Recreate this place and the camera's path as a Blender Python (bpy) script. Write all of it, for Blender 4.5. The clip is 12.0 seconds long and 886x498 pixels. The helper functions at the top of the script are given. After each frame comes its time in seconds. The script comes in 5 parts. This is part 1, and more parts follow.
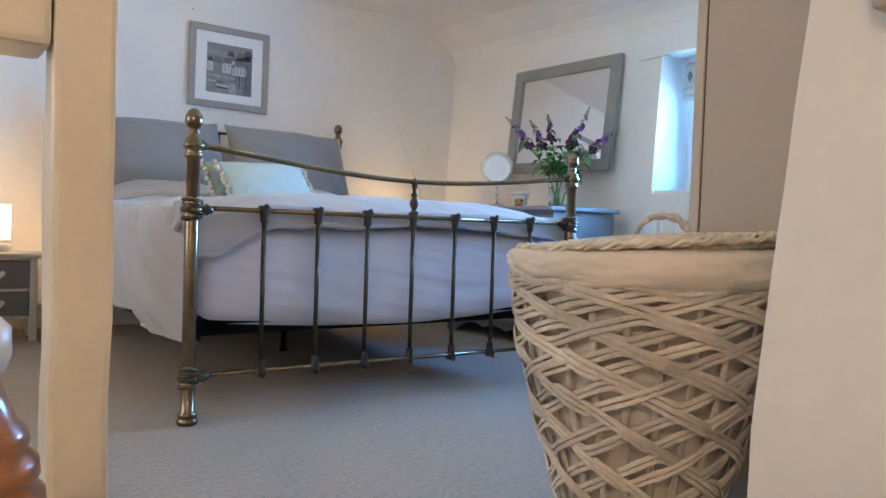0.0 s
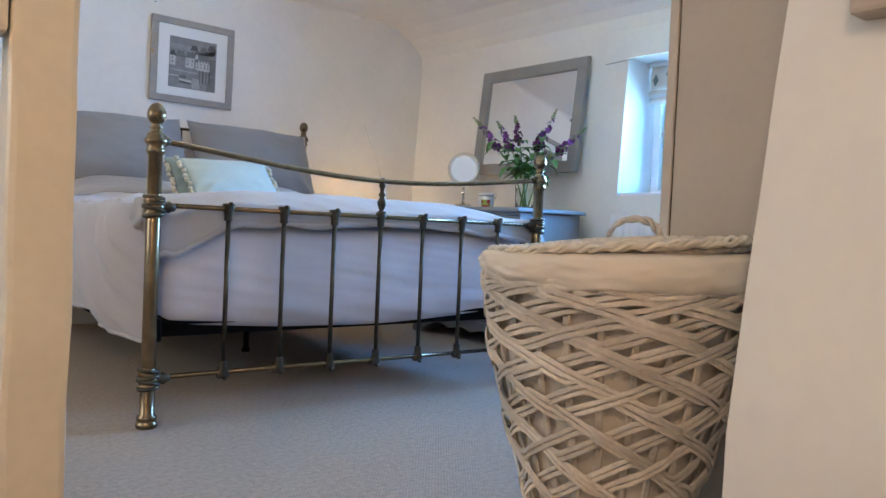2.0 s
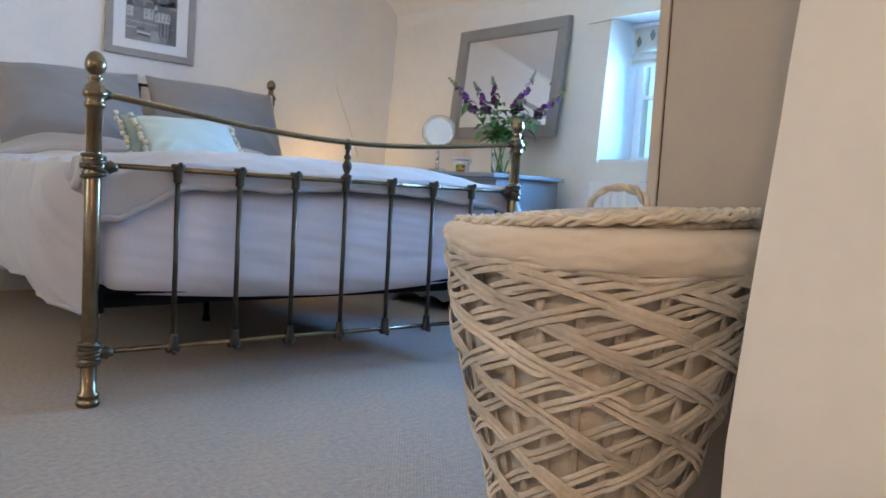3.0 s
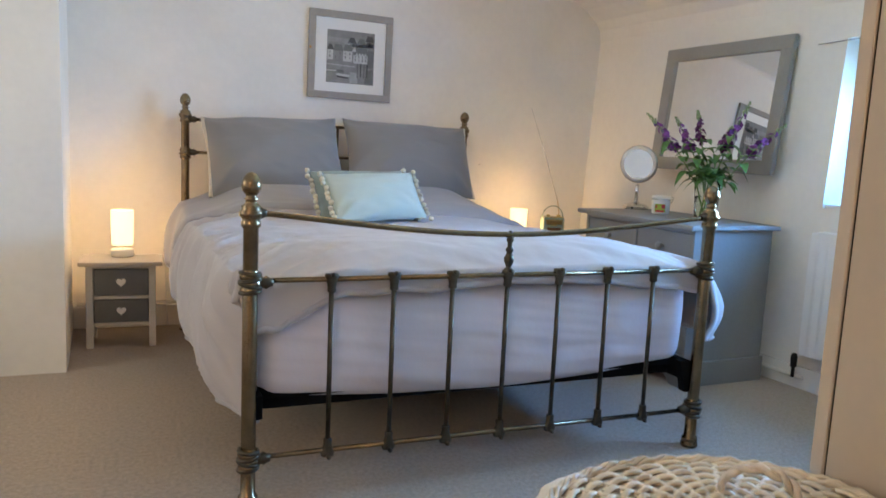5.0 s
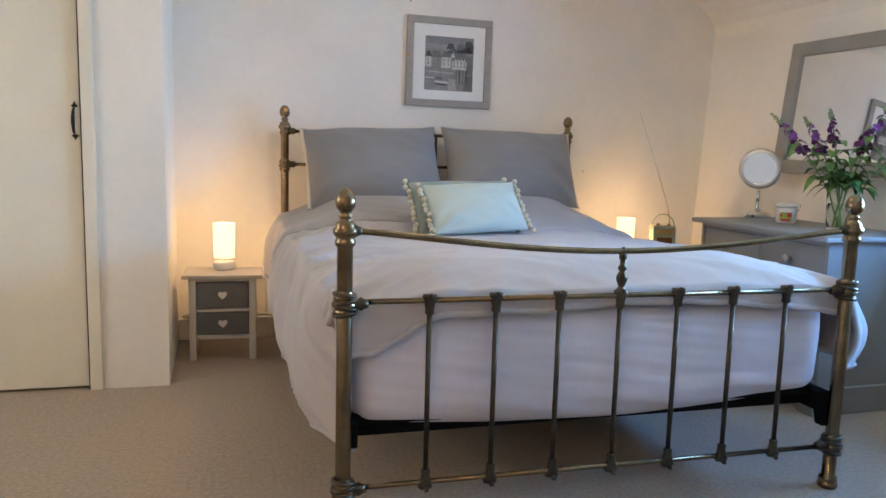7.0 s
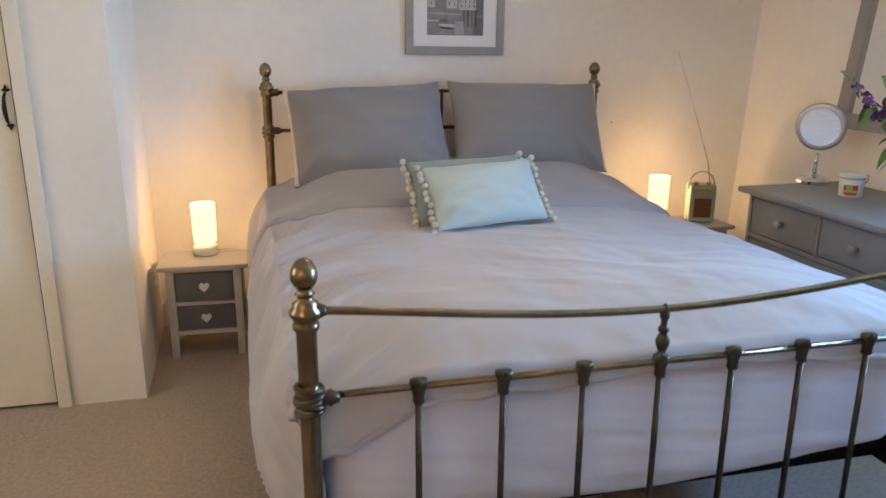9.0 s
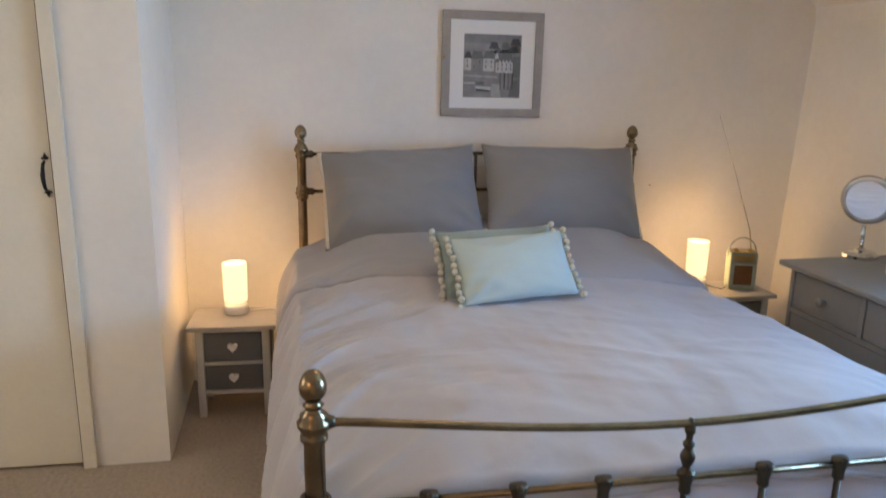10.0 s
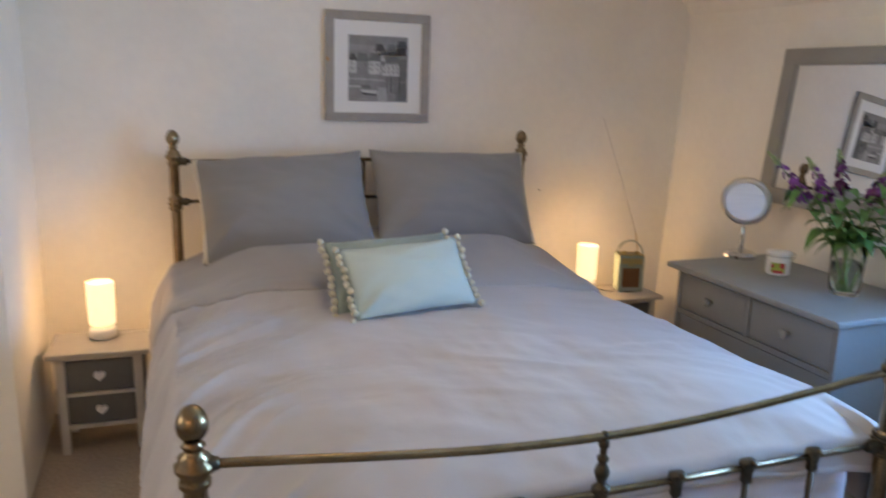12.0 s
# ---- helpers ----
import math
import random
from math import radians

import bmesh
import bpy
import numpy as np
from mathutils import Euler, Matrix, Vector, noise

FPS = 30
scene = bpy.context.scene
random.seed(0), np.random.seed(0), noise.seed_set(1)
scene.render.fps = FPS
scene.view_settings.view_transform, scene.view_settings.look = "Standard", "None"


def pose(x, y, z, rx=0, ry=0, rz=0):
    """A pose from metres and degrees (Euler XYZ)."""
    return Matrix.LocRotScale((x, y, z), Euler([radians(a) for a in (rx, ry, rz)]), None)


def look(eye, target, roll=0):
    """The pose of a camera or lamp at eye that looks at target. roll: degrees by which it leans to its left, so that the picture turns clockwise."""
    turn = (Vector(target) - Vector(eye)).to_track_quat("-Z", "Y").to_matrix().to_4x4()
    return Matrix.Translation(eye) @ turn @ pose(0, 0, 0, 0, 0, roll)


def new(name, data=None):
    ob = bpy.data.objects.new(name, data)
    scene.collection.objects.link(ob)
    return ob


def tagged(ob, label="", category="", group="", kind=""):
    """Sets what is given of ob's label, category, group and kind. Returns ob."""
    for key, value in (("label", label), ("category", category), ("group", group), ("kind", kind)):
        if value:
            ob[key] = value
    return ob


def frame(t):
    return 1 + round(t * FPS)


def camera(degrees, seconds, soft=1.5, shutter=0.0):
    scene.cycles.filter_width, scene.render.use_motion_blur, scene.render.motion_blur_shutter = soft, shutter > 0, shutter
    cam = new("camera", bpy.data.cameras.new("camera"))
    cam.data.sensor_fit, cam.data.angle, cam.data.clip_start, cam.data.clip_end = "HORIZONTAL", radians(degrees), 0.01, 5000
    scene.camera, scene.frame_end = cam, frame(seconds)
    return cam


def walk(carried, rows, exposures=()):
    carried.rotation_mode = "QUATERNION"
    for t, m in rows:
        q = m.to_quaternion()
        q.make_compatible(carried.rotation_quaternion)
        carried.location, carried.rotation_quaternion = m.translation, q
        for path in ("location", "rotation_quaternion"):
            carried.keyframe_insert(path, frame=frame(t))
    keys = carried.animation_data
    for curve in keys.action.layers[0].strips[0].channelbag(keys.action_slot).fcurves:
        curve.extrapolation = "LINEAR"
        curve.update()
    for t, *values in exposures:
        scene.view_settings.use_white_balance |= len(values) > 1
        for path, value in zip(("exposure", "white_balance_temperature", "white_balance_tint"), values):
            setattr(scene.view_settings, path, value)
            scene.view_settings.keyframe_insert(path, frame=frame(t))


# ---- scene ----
# ---- camera and its walk ----
cam = camera(61.3, 12.0, shutter=0.4)
PATH = [
    (0, (0.025, 0.107, 0.62), (1.188, 1.733, 0.558), 2.0),
    (0.5, (0.019, 0.105, 0.621), (1.194, 1.722, 0.552), 2.7),
    (1, (0.022, 0.107, 0.62), (1.243, 1.689, 0.55), 3.4),
    (1.5, (0.025, 0.109, 0.622), (1.273, 1.671, 0.561), 2.7),
    (2, (0.027, 0.132, 0.621), (1.267, 1.7, 0.563), 2.6),
    (2.5, (0.092, 0.204, 0.622), (1.377, 1.734, 0.533), 3.0),
    (2.7, (0.112, 0.222, 0.623), (1.424, 1.727, 0.516), 3.0),
    (4.3, (0.341, 0.303, 0.832), (1.228, 2.06, 0.479), 3.7),
    (4.5, (0.368, 0.322, 0.912), (1.213, 2.105, 0.585), 3.4),
    (5, (0.401, 0.316, 1.027), (1.18, 2.139, 0.76), 2.7),
    (5.5, (0.406, 0.283, 1.046), (1.121, 2.139, 0.829), 2.7),
    (6, (0.398, 0.324, 1.038), (1.018, 2.213, 0.821), 1.7),
    (6.5, (0.401, 0.404, 1.028), (0.943, 2.315, 0.789), 0.8),
    (7, (0.443, 0.469, 1.043), (0.974, 2.379, 0.779), 1.6),
    (7.2, (0.486, 0.528, 1.051), (1.003, 2.441, 0.778), 2.4),
    (8.8, (0.622, 0.876, 1.272), (1.071, 2.76, 0.767), 0.7),
    (9, (0.638, 0.947, 1.343), (1.1, 2.818, 0.806), 0.3),
    (9.5, (0.688, 0.992, 1.446), (1.106, 2.863, 0.877), 0.3),
    (10, (0.706, 1.011, 1.49), (1.06, 2.924, 1.026), 0.9),
    (10.5, (0.701, 1.023, 1.512), (1.091, 2.964, 1.23), 2.0),
    (11, (0.69, 1.03, 1.523), (1.113, 2.976, 1.332), 2.1),
    (11.5, (0.686, 1.05, 1.508), (1.131, 2.98, 1.235), 1.7),
    (12, (0.71, 1.144, 1.464), (1.362, 2.983, 1.028), 1.4),
]
EXPOSURE = [(0, -0.3, 5600, 6), (2.7, -0.29, 5600, 6), (4.3, -0.31, 5950, 5), (5.5, -0.33, 6300, 7), (7.2, -0.36, 6450, 8), (8.8, -0.44, 6650, 9), (9.5, -0.54, 6700, 10), (10.5, -0.76, 6700, 11), (11.2, -0.85, 6650, 11), (12, -0.69, 6700, 11)]
walk(cam, [(t, look(eye, target, roll)) for t, eye, target, roll in PATH], EXPOSURE)

# ---- world, lights ----
world = bpy.data.worlds.new("sky")
scene.world = world
world.use_nodes = True
_n = world.node_tree.nodes
_sky = _n.new("ShaderNodeTexSky")
_sky.sky_type, _sky.sun_disc, _sky.sun_elevation, _sky.sun_rotation = "NISHITA", False, radians(53), radians(0)
world.node_tree.links.new(_sky.outputs[0], _n["Background"].inputs[0])
_n["Background"].inputs[1].default_value = 0.12


def lamp(name, kind, m, energy, colour, size=0.1, size_y=None):
    data = bpy.data.lights.new(name, kind)
    data.energy, data.color = energy, colour
    if kind == "AREA":
        data.shape, data.size, data.size_y = "RECTANGLE", size, size_y or size
    elif kind == "SUN":
        data.angle = size
    else:
        data.shadow_soft_size = size
    ob = new(name, data)
    ob.matrix_world = m
    return ob


lamp("sun", "SUN", pose(0, 0, 6, -37, 0, 0), 5.0, (1.0, 0.95, 0.88), radians(0.5))
# Area lamps in the casement stand in for sky and lawn light.
lamp("window_area_lamp", "AREA", pose(3.60, 2.11, 1.22, 0, 90, 0), 92, (0.16, 0.42, 1.0), 0.64, 1.16).data.spread = radians(132)
lamp("window_garden_light", "AREA", pose(3.50, 2.11, 1.13, 0, 112, 0), 17, (0.78, 1.0, 0.40), 0.55, 1.18).data.spread = radians(110)
# Unseen fill lamp in the added west opening, warming floor and walls.
lamp("window_area_lamp", "AREA", pose(-1.80, 2.60, 1.30, 0, -80, 0), 18, (1.0, 0.88, 0.70), 0.85, 1.0)
lamp("bedside_bulb", "POINT", pose(0.381, 4.322, 0.55), 5.8, (1.0, 0.58, 0.25), 0.045)
lamp("bedside_bulb", "POINT", pose(2.643, 4.395, 0.575), 6.6, (1.0, 0.58, 0.25), 0.045)
lamp("pendant_bulb", "POINT", pose(1.342, 2.965, 1.888), 14, (1.0, 0.66, 0.39), 0.04)
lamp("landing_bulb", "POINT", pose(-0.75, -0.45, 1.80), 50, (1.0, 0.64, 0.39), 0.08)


# ---- materials ----
def material(name, colour, rough=0.6, metal=0.0, var=0.08, scale=6.0, grain=60.0, bump=0.15, bump_scale=None, coat=0.0, sheen=0.0, spread=0.0, emit=None, second=None):
    """Principled surface with colour mottling at two scales and a fine relief."""
    m = bpy.data.materials.new(name)
    m.use_nodes = True
    t = m.node_tree
    b = t.nodes["Principled BSDF"]
    b.inputs["Roughness"].default_value, b.inputs["Metallic"].default_value = rough, metal
    b.inputs["Coat Weight"].default_value, b.inputs["Sheen Weight"].default_value = coat, sheen
    co = t.nodes.new("ShaderNodeTexCoord")
    big, fine = t.nodes.new("ShaderNodeTexNoise"), t.nodes.new("ShaderNodeTexNoise")
    for node, sc, det in ((big, scale, 4.0), (fine, grain, 3.0)):
        node.inputs["Scale"].default_value, node.inputs["Detail"].default_value = sc, det
        t.links.new(co.outputs["Object"], node.inputs["Vector"])
    add = t.nodes.new("ShaderNodeMath")
    add.operation = "MULTIPLY_ADD"
    add.inputs[1].default_value = 0.4
    t.links.new(fine.outputs["Fac"], add.inputs[0])
    t.links.new(big.outputs["Fac"], add.inputs[2])
    ramp = t.nodes.new("ShaderNodeValToRGB")
    lo = second or tuple(c * (1 - 1.6 * var) for c in colour)
    hi = tuple(min(1, c * (1 + 0.6 * var)) for c in colour)
    ramp.color_ramp.elements[0].position, ramp.color_ramp.elements[1].position = 0.42, 0.95
    ramp.color_ramp.elements[0].color, ramp.color_ramp.elements[1].color = (*lo, 1), (*hi, 1)
    t.links.new(add.outputs[0], ramp.inputs[0])
    out = ramp.outputs[0]
    if spread:
        info, mul = t.nodes.new("ShaderNodeObjectInfo"), t.nodes.new("ShaderNodeHueSaturation")
        rng = t.nodes.new("ShaderNodeMapRange")
        rng.inputs["To Min"].default_value, rng.inputs["To Max"].default_value = 1 - spread, 1 + spread
        t.links.new(info.outputs["Random"], rng.inputs[0])
        t.links.new(rng.outputs[0], mul.inputs["Value"])
        t.links.new(out, mul.inputs["Color"])
        out = mul.outputs[0]
    t.links.new(out, b.inputs["Base Color"])
    if bump:
        bn = t.nodes.new("ShaderNodeBump")
        bn.inputs["Strength"].default_value, bn.inputs["Distance"].default_value = bump, 0.004
        src = fine
        if bump_scale:
            src = t.nodes.new("ShaderNodeTexNoise")
            src.inputs["Scale"].default_value, src.inputs["Detail"].default_value = bump_scale, 4
            t.links.new(co.outputs["Object"], src.inputs["Vector"])
        t.links.new(src.outputs["Fac"], bn.inputs["Height"])
        t.links.new(bn.outputs[0], b.inputs["Normal"])
    if emit:
        b.inputs["Emission Color"].default_value, b.inputs["Emission Strength"].default_value = (*emit[:3], 1), emit[3]
    return m


PLASTER = material("painted_plaster", (0.80, 0.77, 0.715), 0.85, var=0.05, scale=2.2, grain=30, bump=0.35, bump_scale=9)
CEIL = material("ceiling_paint", (0.82, 0.80, 0.76), 0.9, var=0.04, scale=1.7, grain=40, bump=0.3, bump_scale=7)
CREAM = material("cream_gloss_paint", (0.74, 0.68, 0.56), 0.35, var=0.08, scale=5, grain=70, bump=0.12, bump_scale=25)
DOORPAINT = material("cream_door_paint", (0.74, 0.70, 0.60), 0.5, var=0.06, scale=3, grain=50, bump=0.1)
CARPET = material("beige_carpet", (0.46, 0.365, 0.272), 0.95, var=0.2, scale=70, grain=520, bump=1.0, bump_scale=380, sheen=0.2)
t = CARPET.node_tree
bump = [n for n in t.nodes if n.type == "BUMP"][0]
co = [n for n in t.nodes if n.type == "TEX_COORD"][0]
waves = []
for turn in (38, -52):
    mp, wv = t.nodes.new("ShaderNodeMapping"), t.nodes.new("ShaderNodeTexWave")
    mp.inputs["Rotation"].default_value = (0, 0, radians(turn))
    wv.inputs["Scale"].default_value, wv.inputs["Distortion"].default_value, wv.inputs["Detail"].default_value, wv.inputs["Detail Scale"].default_value = 42, 1.2, 1.0, 3.0
    t.links.new(co.outputs["Object"], mp.inputs[0])
    t.links.new(mp.outputs[0], wv.inputs[0])
    waves.append(wv)
mul, mix = t.nodes.new("ShaderNodeMath"), t.nodes.new("ShaderNodeMath")
mul.operation, mix.operation = "MULTIPLY", "ADD"
t.links.new(waves[0].outputs["Fac"], mul.inputs[0])
t.links.new(waves[1].outputs["Fac"], mul.inputs[1])
soft = t.nodes.new("ShaderNodeMath")
soft.operation = "MULTIPLY"
soft.inputs[1].default_value = 0.35
t.links.new(mul.outputs[0], soft.inputs[0])
t.links.new(soft.outputs[0], mix.inputs[0])
t.links.new(bump.inputs["Height"].links[0].from_socket, mix.inputs[1])
t.links.new(mix.outputs[0], bump.inputs["Height"])
BRASS = material("antique_brass", (0.255, 0.19, 0.118), 0.25, 1.0, var=0.25, scale=18, grain=120, bump=0.05)
BRASSDARK = material("dark_cast_brass", (0.105, 0.087, 0.066), 0.38, 1.0, var=0.3, scale=22, grain=120, bump=0.1)
LINEN = material("lilac_white_sheet", (0.68, 0.65, 0.71), 0.85, var=0.04, scale=5, grain=400, bump=0.85, bump_scale=11, sheen=0.15)
DUVET = material("pale_grey_duvet_cotton", (0.455, 0.432, 0.45), 0.85, var=0.05, scale=4, grain=500, bump=0.75, bump_scale=13, sheen=0.2)
# Darker copy of the duvet cotton; paints in shade near the pillows.
DUVETSHADED = material("shaded_duvet_cotton", (0.36, 0.345, 0.352), 0.86, var=0.05, scale=4, grain=500, bump=0.55, bump_scale=14, sheen=0.2)
GREYCLOTH = material("grey_pillow_cotton", (0.235, 0.225, 0.225), 0.88, var=0.02, scale=6, grain=500, bump=0.12, bump_scale=9, sheen=0.25)
CREAMEDGE = material("cream_pillow_edge", (0.62, 0.57, 0.48), 0.85, var=0.1)
MINT = material("pale_mint_cotton", (0.43, 0.52, 0.51), 0.9, var=0.02, scale=9, grain=350, bump=0.4, bump_scale=260, sheen=0.2)
SAGE = material("sage_cushion_cotton", (0.27, 0.33, 0.31), 0.9, var=0.08, scale=9, grain=350, bump=0.3, sheen=0.2)
POM = material("cream_wool_pompom", (0.62, 0.58, 0.46), 0.95, var=0.15, scale=60, grain=300, bump=0.9, bump_scale=200, spread=0.12)
# Black of the bed base; also paints the shade in door gaps.
BLACKBASE_GAPS = material("black_base_and_gap_shade", (0.006, 0.006, 0.007), 0.97, var=0.2)
[n for n in BLACKBASE_GAPS.node_tree.nodes if n.type == "BSDF_PRINCIPLED"][0].inputs["Specular IOR Level"].default_value = 0.12
GREYPAINT = material("grey_furniture_paint", (0.265, 0.265, 0.255), 0.5, var=0.07, scale=5, grain=80, bump=0.12)
GREYDARK = material("dark_grey_drawer_paint", (0.13, 0.135, 0.14), 0.55, var=0.12, scale=6, grain=90, bump=0.1)
GREIGE = material("warm_grey_table_paint", (0.42, 0.40, 0.37), 0.5, var=0.08, scale=6, grain=80, bump=0.1)
FRAMEGREY = material("grey_frame_paint", (0.29, 0.28, 0.262), 0.5, var=0.08, scale=8, grain=90, bump=0.1)
PICFRAME = material("warm_grey_picture_frame", (0.33, 0.305, 0.275), 0.5, var=0.1, scale=14, grain=120, bump=0.15)
TAUPE = material("taupe_wardrobe_paint", (0.47, 0.395, 0.31), 0.55, var=0.05, scale=3, grain=60, bump=0.08)
TAUPEDGE = material("taupe_door_edge", (0.52, 0.44, 0.35), 0.5, var=0.06)
WHITE = material("white_plastic", (0.80, 0.79, 0.77), 0.4, var=0.03, bump=0.02)
CHROME = material("chrome", (0.75, 0.75, 0.76), 0.12, 1.0, var=0.03, bump=0)
SATIN = material("satin_nickel", (0.45, 0.44, 0.42), 0.32, 1.0, var=0.05, bump=0.02)
BLACKIRON = material("black_iron", (0.02, 0.02, 0.022), 0.45, 0.6, var=0.2)
MIRROR = material("mirror_glass", (0.93, 0.94, 0.94), 0.0, 1.0, var=0.0, bump=0)
WICKER = material("peeled_willow", (0.70, 0.61, 0.50), 0.55, var=0.2, scale=12, grain=110, bump=0.35, spread=0.18)
# Lighter copy of the willow; light falling on the lid is in its colour.
LITWICKER = material("lit_willow", (0.74, 0.65, 0.51), 0.5, var=0.15, scale=14, grain=110, bump=0.3, spread=0.15)
COTTON = material("calico_lining", (0.76, 0.67, 0.55), 0.9, var=0.06, scale=7, grain=420, bump=0.2, sheen=0.2)
PINE = material("varnished_pine", (0.42, 0.17, 0.05), 0.28, var=0.25, scale=9, grain=60, bump=0.05, coat=0.4)
SHADE = material("lit_lamp_shade", (0.85, 0.78, 0.65), 0.8, var=0.03, bump=0.05, emit=(1.0, 0.68, 0.36, 2.2))
PENDANT = material("cream_pendant_shade", (0.78, 0.60, 0.42), 0.8, var=0.03, bump=0.05, emit=(1.0, 0.50, 0.22, 0.60))
BULBGLOW = material("lit_bulb", (0.9, 0.85, 0.7), 0.5, var=0.0, bump=0, emit=(1.0, 0.82, 0.5, 8.0))


def glass(name, colour=(0.95, 0.98, 0.97), rough=0.02, ior=1.45):
    m = bpy.data.materials.new(name)
    m.use_nodes = True
    b = m.node_tree.nodes["Principled BSDF"]
    b.inputs["Base Color"].default_value, b.inputs["Roughness"].default_value = (*colour, 1), rough
    b.inputs["Transmission Weight"].default_value, b.inputs["IOR"].default_value = 1.0, ior
    return m


PANE = glass("window_glass")


# ---- mesh helpers ----
def part(name, bm, mat, parent=None, label="", smooth=False):
    me = bpy.data.meshes.new(name)
    bmesh.ops.recalc_face_normals(bm, faces=bm.faces)
    bm.to_mesh(me)
    bm.free()
    me.materials.append(mat)
    if smooth:
        for p in me.polygons:
            p.use_smooth = True
    ob = new(name, me)
    if parent:
        ob.parent = parent
    if label:
        ob["label"] = label
    return ob


def thing(name, label, category, m=None, group="", kind=""):
    ob = new(name)
    ob.empty_display_size = 0.05
    ob.matrix_world = m or Matrix()
    return tagged(ob, label, category, group, kind)


def box(x0, x1, y0, y1, z0, z1, bevel=0.0, seg=1, bm=None):
    bm2 = bmesh.new()
    bmesh.ops.create_cube(bm2, size=1.0)
    for v in bm2.verts:
        v.co = Vector(((x0 + x1) / 2 + v.co.x * (x1 - x0), (y0 + y1) / 2 + v.co.y * (y1 - y0), (z0 + z1) / 2 + v.co.z * (z1 - z0)))
    if bevel:
        bmesh.ops.bevel(bm2, geom=bm2.edges[:], offset=bevel, segments=seg, affect="EDGES", profile=0.6)
    if bm is None:
        return bm2
    return join(bm, bm2)


def join(bm, other):
    me = bpy.data.meshes.new("joined")
    other.to_mesh(me)
    other.free()
    bm.from_mesh(me)
    bpy.data.meshes.remove(me)
    return bm


def lathe(profile, n=24, centre=(0, 0, 0), bm=None, axis="z"):
    """A turned body from (radius, height) pairs."""
    bm = bm or bmesh.new()
    rings = []
    for r, z in profile:
        ring = []
        for i in range(n):
            a = 2 * math.pi * i / n
            p = (r * math.cos(a), r * math.sin(a), z)
            if axis == "x":
                p = (z, p[0], p[1])
            elif axis == "y":
                p = (p[0], z, p[1])
            ring.append(bm.verts.new((p[0] + centre[0], p[1] + centre[1], p[2] + centre[2])))
        rings.append(ring)
    for a, b in zip(rings, rings[1:]):
        for i in range(n):
            bm.faces.new((a[i], a[(i + 1) % n], b[(i + 1) % n], b[i]))
    bm.faces.new(rings[0][::-1])
    bm.faces.new(rings[-1])
    return bm


def tube(points, radius, n=10, bm=None, flat=1.0):
    """A round bar along points; radius a number or a function of the fraction run."""
    bm = bm or bmesh.new()
    pts = [Vector(p) for p in points]
    rings, up = [], Vector((0, 0, 1))
    for k, p in enumerate(pts):
        d = (pts[min(k + 1, len(pts) - 1)] - pts[max(k - 1, 0)]).normalized()
        u = up if abs(d.dot(up)) < 0.95 else Vector((1, 0, 0))
        s = d.cross(u).normalized()
        w = s.cross(d)
        r = radius(k / max(1, len(pts) - 1)) if callable(radius) else radius
        rings.append([bm.verts.new(p + r * (math.cos(2 * math.pi * i / n) * s + flat * math.sin(2 * math.pi * i / n) * w)) for i in range(n)])
    for a, b in zip(rings, rings[1:]):
        for i in range(n):
            bm.faces.new((a[i], a[(i + 1) % n], b[(i + 1) % n], b[i]))
    bm.faces.new(rings[0][::-1])
    bm.faces.new(rings[-1])
    return bm


def prism(outline, a0, a1, axis="y", bm=None):
    """A flat outline of (u, v) pairs pushed along an axis from a0 to a1."""
    bm = bm or bmesh.new()
    place = {"y": lambda u, v, a: (u, a, v), "x": lambda u, v, a: (a, u, v), "z": lambda u, v, a: (u, v, a)}[axis]
    lo, hi = ([bm.verts.new(place(u, v, a)) for u, v in outline] for a in (a0, a1))
    n = len(outline)
    bm.faces.new(lo[::-1]), bm.faces.new(hi)
    for i in range(n):
        bm.faces.new((lo[i], lo[(i + 1) % n], hi[(i + 1) % n], hi[i]))
    return bm


def grid(nu, nv, place, bm=None):
    bm = bm or bmesh.new()
    v = [[bm.verts.new(place(i / nu, j / nv)) for j in range(nv + 1)] for i in range(nu + 1)]
    for i in range(nu):
        for j in range(nv):
            bm.faces.new((v[i][j], v[i + 1][j], v[i + 1][j + 1], v[i][j + 1]))
    return bm


def structure(name, bm, mat, label, smooth=False):
    return tagged(part(name, bm, mat, smooth=smooth), label, kind="structure")


# ---- large structure ----
BACK, DOORWALL, CEILZ = 4.58, 3.788, 2.043
LEFTX, NEARY = -1.75, -1.75


def east(y, z):
    """Inner face of the leaning, slightly skewed wall with the window."""
    return 3.186 + (BACK - y) * 0.055 + 0.053 * min(z, 1.8)


def cove_outline(y):
    pts = [(east(y, z), z) for z in (-0.05, 0.6, 1.2, 1.76)]
    k = east(y, 1.8)
    pts += [(k - 0.012, 1.83), (k - 0.05, 1.885), (k - 0.13, 1.95), (k - 0.23, 2.0), (k - 0.36, 2.032), (k - 0.5, CEILZ + 0.002)]
    return pts + [(3.75, CEILZ + 0.002), (3.75, -0.05)]


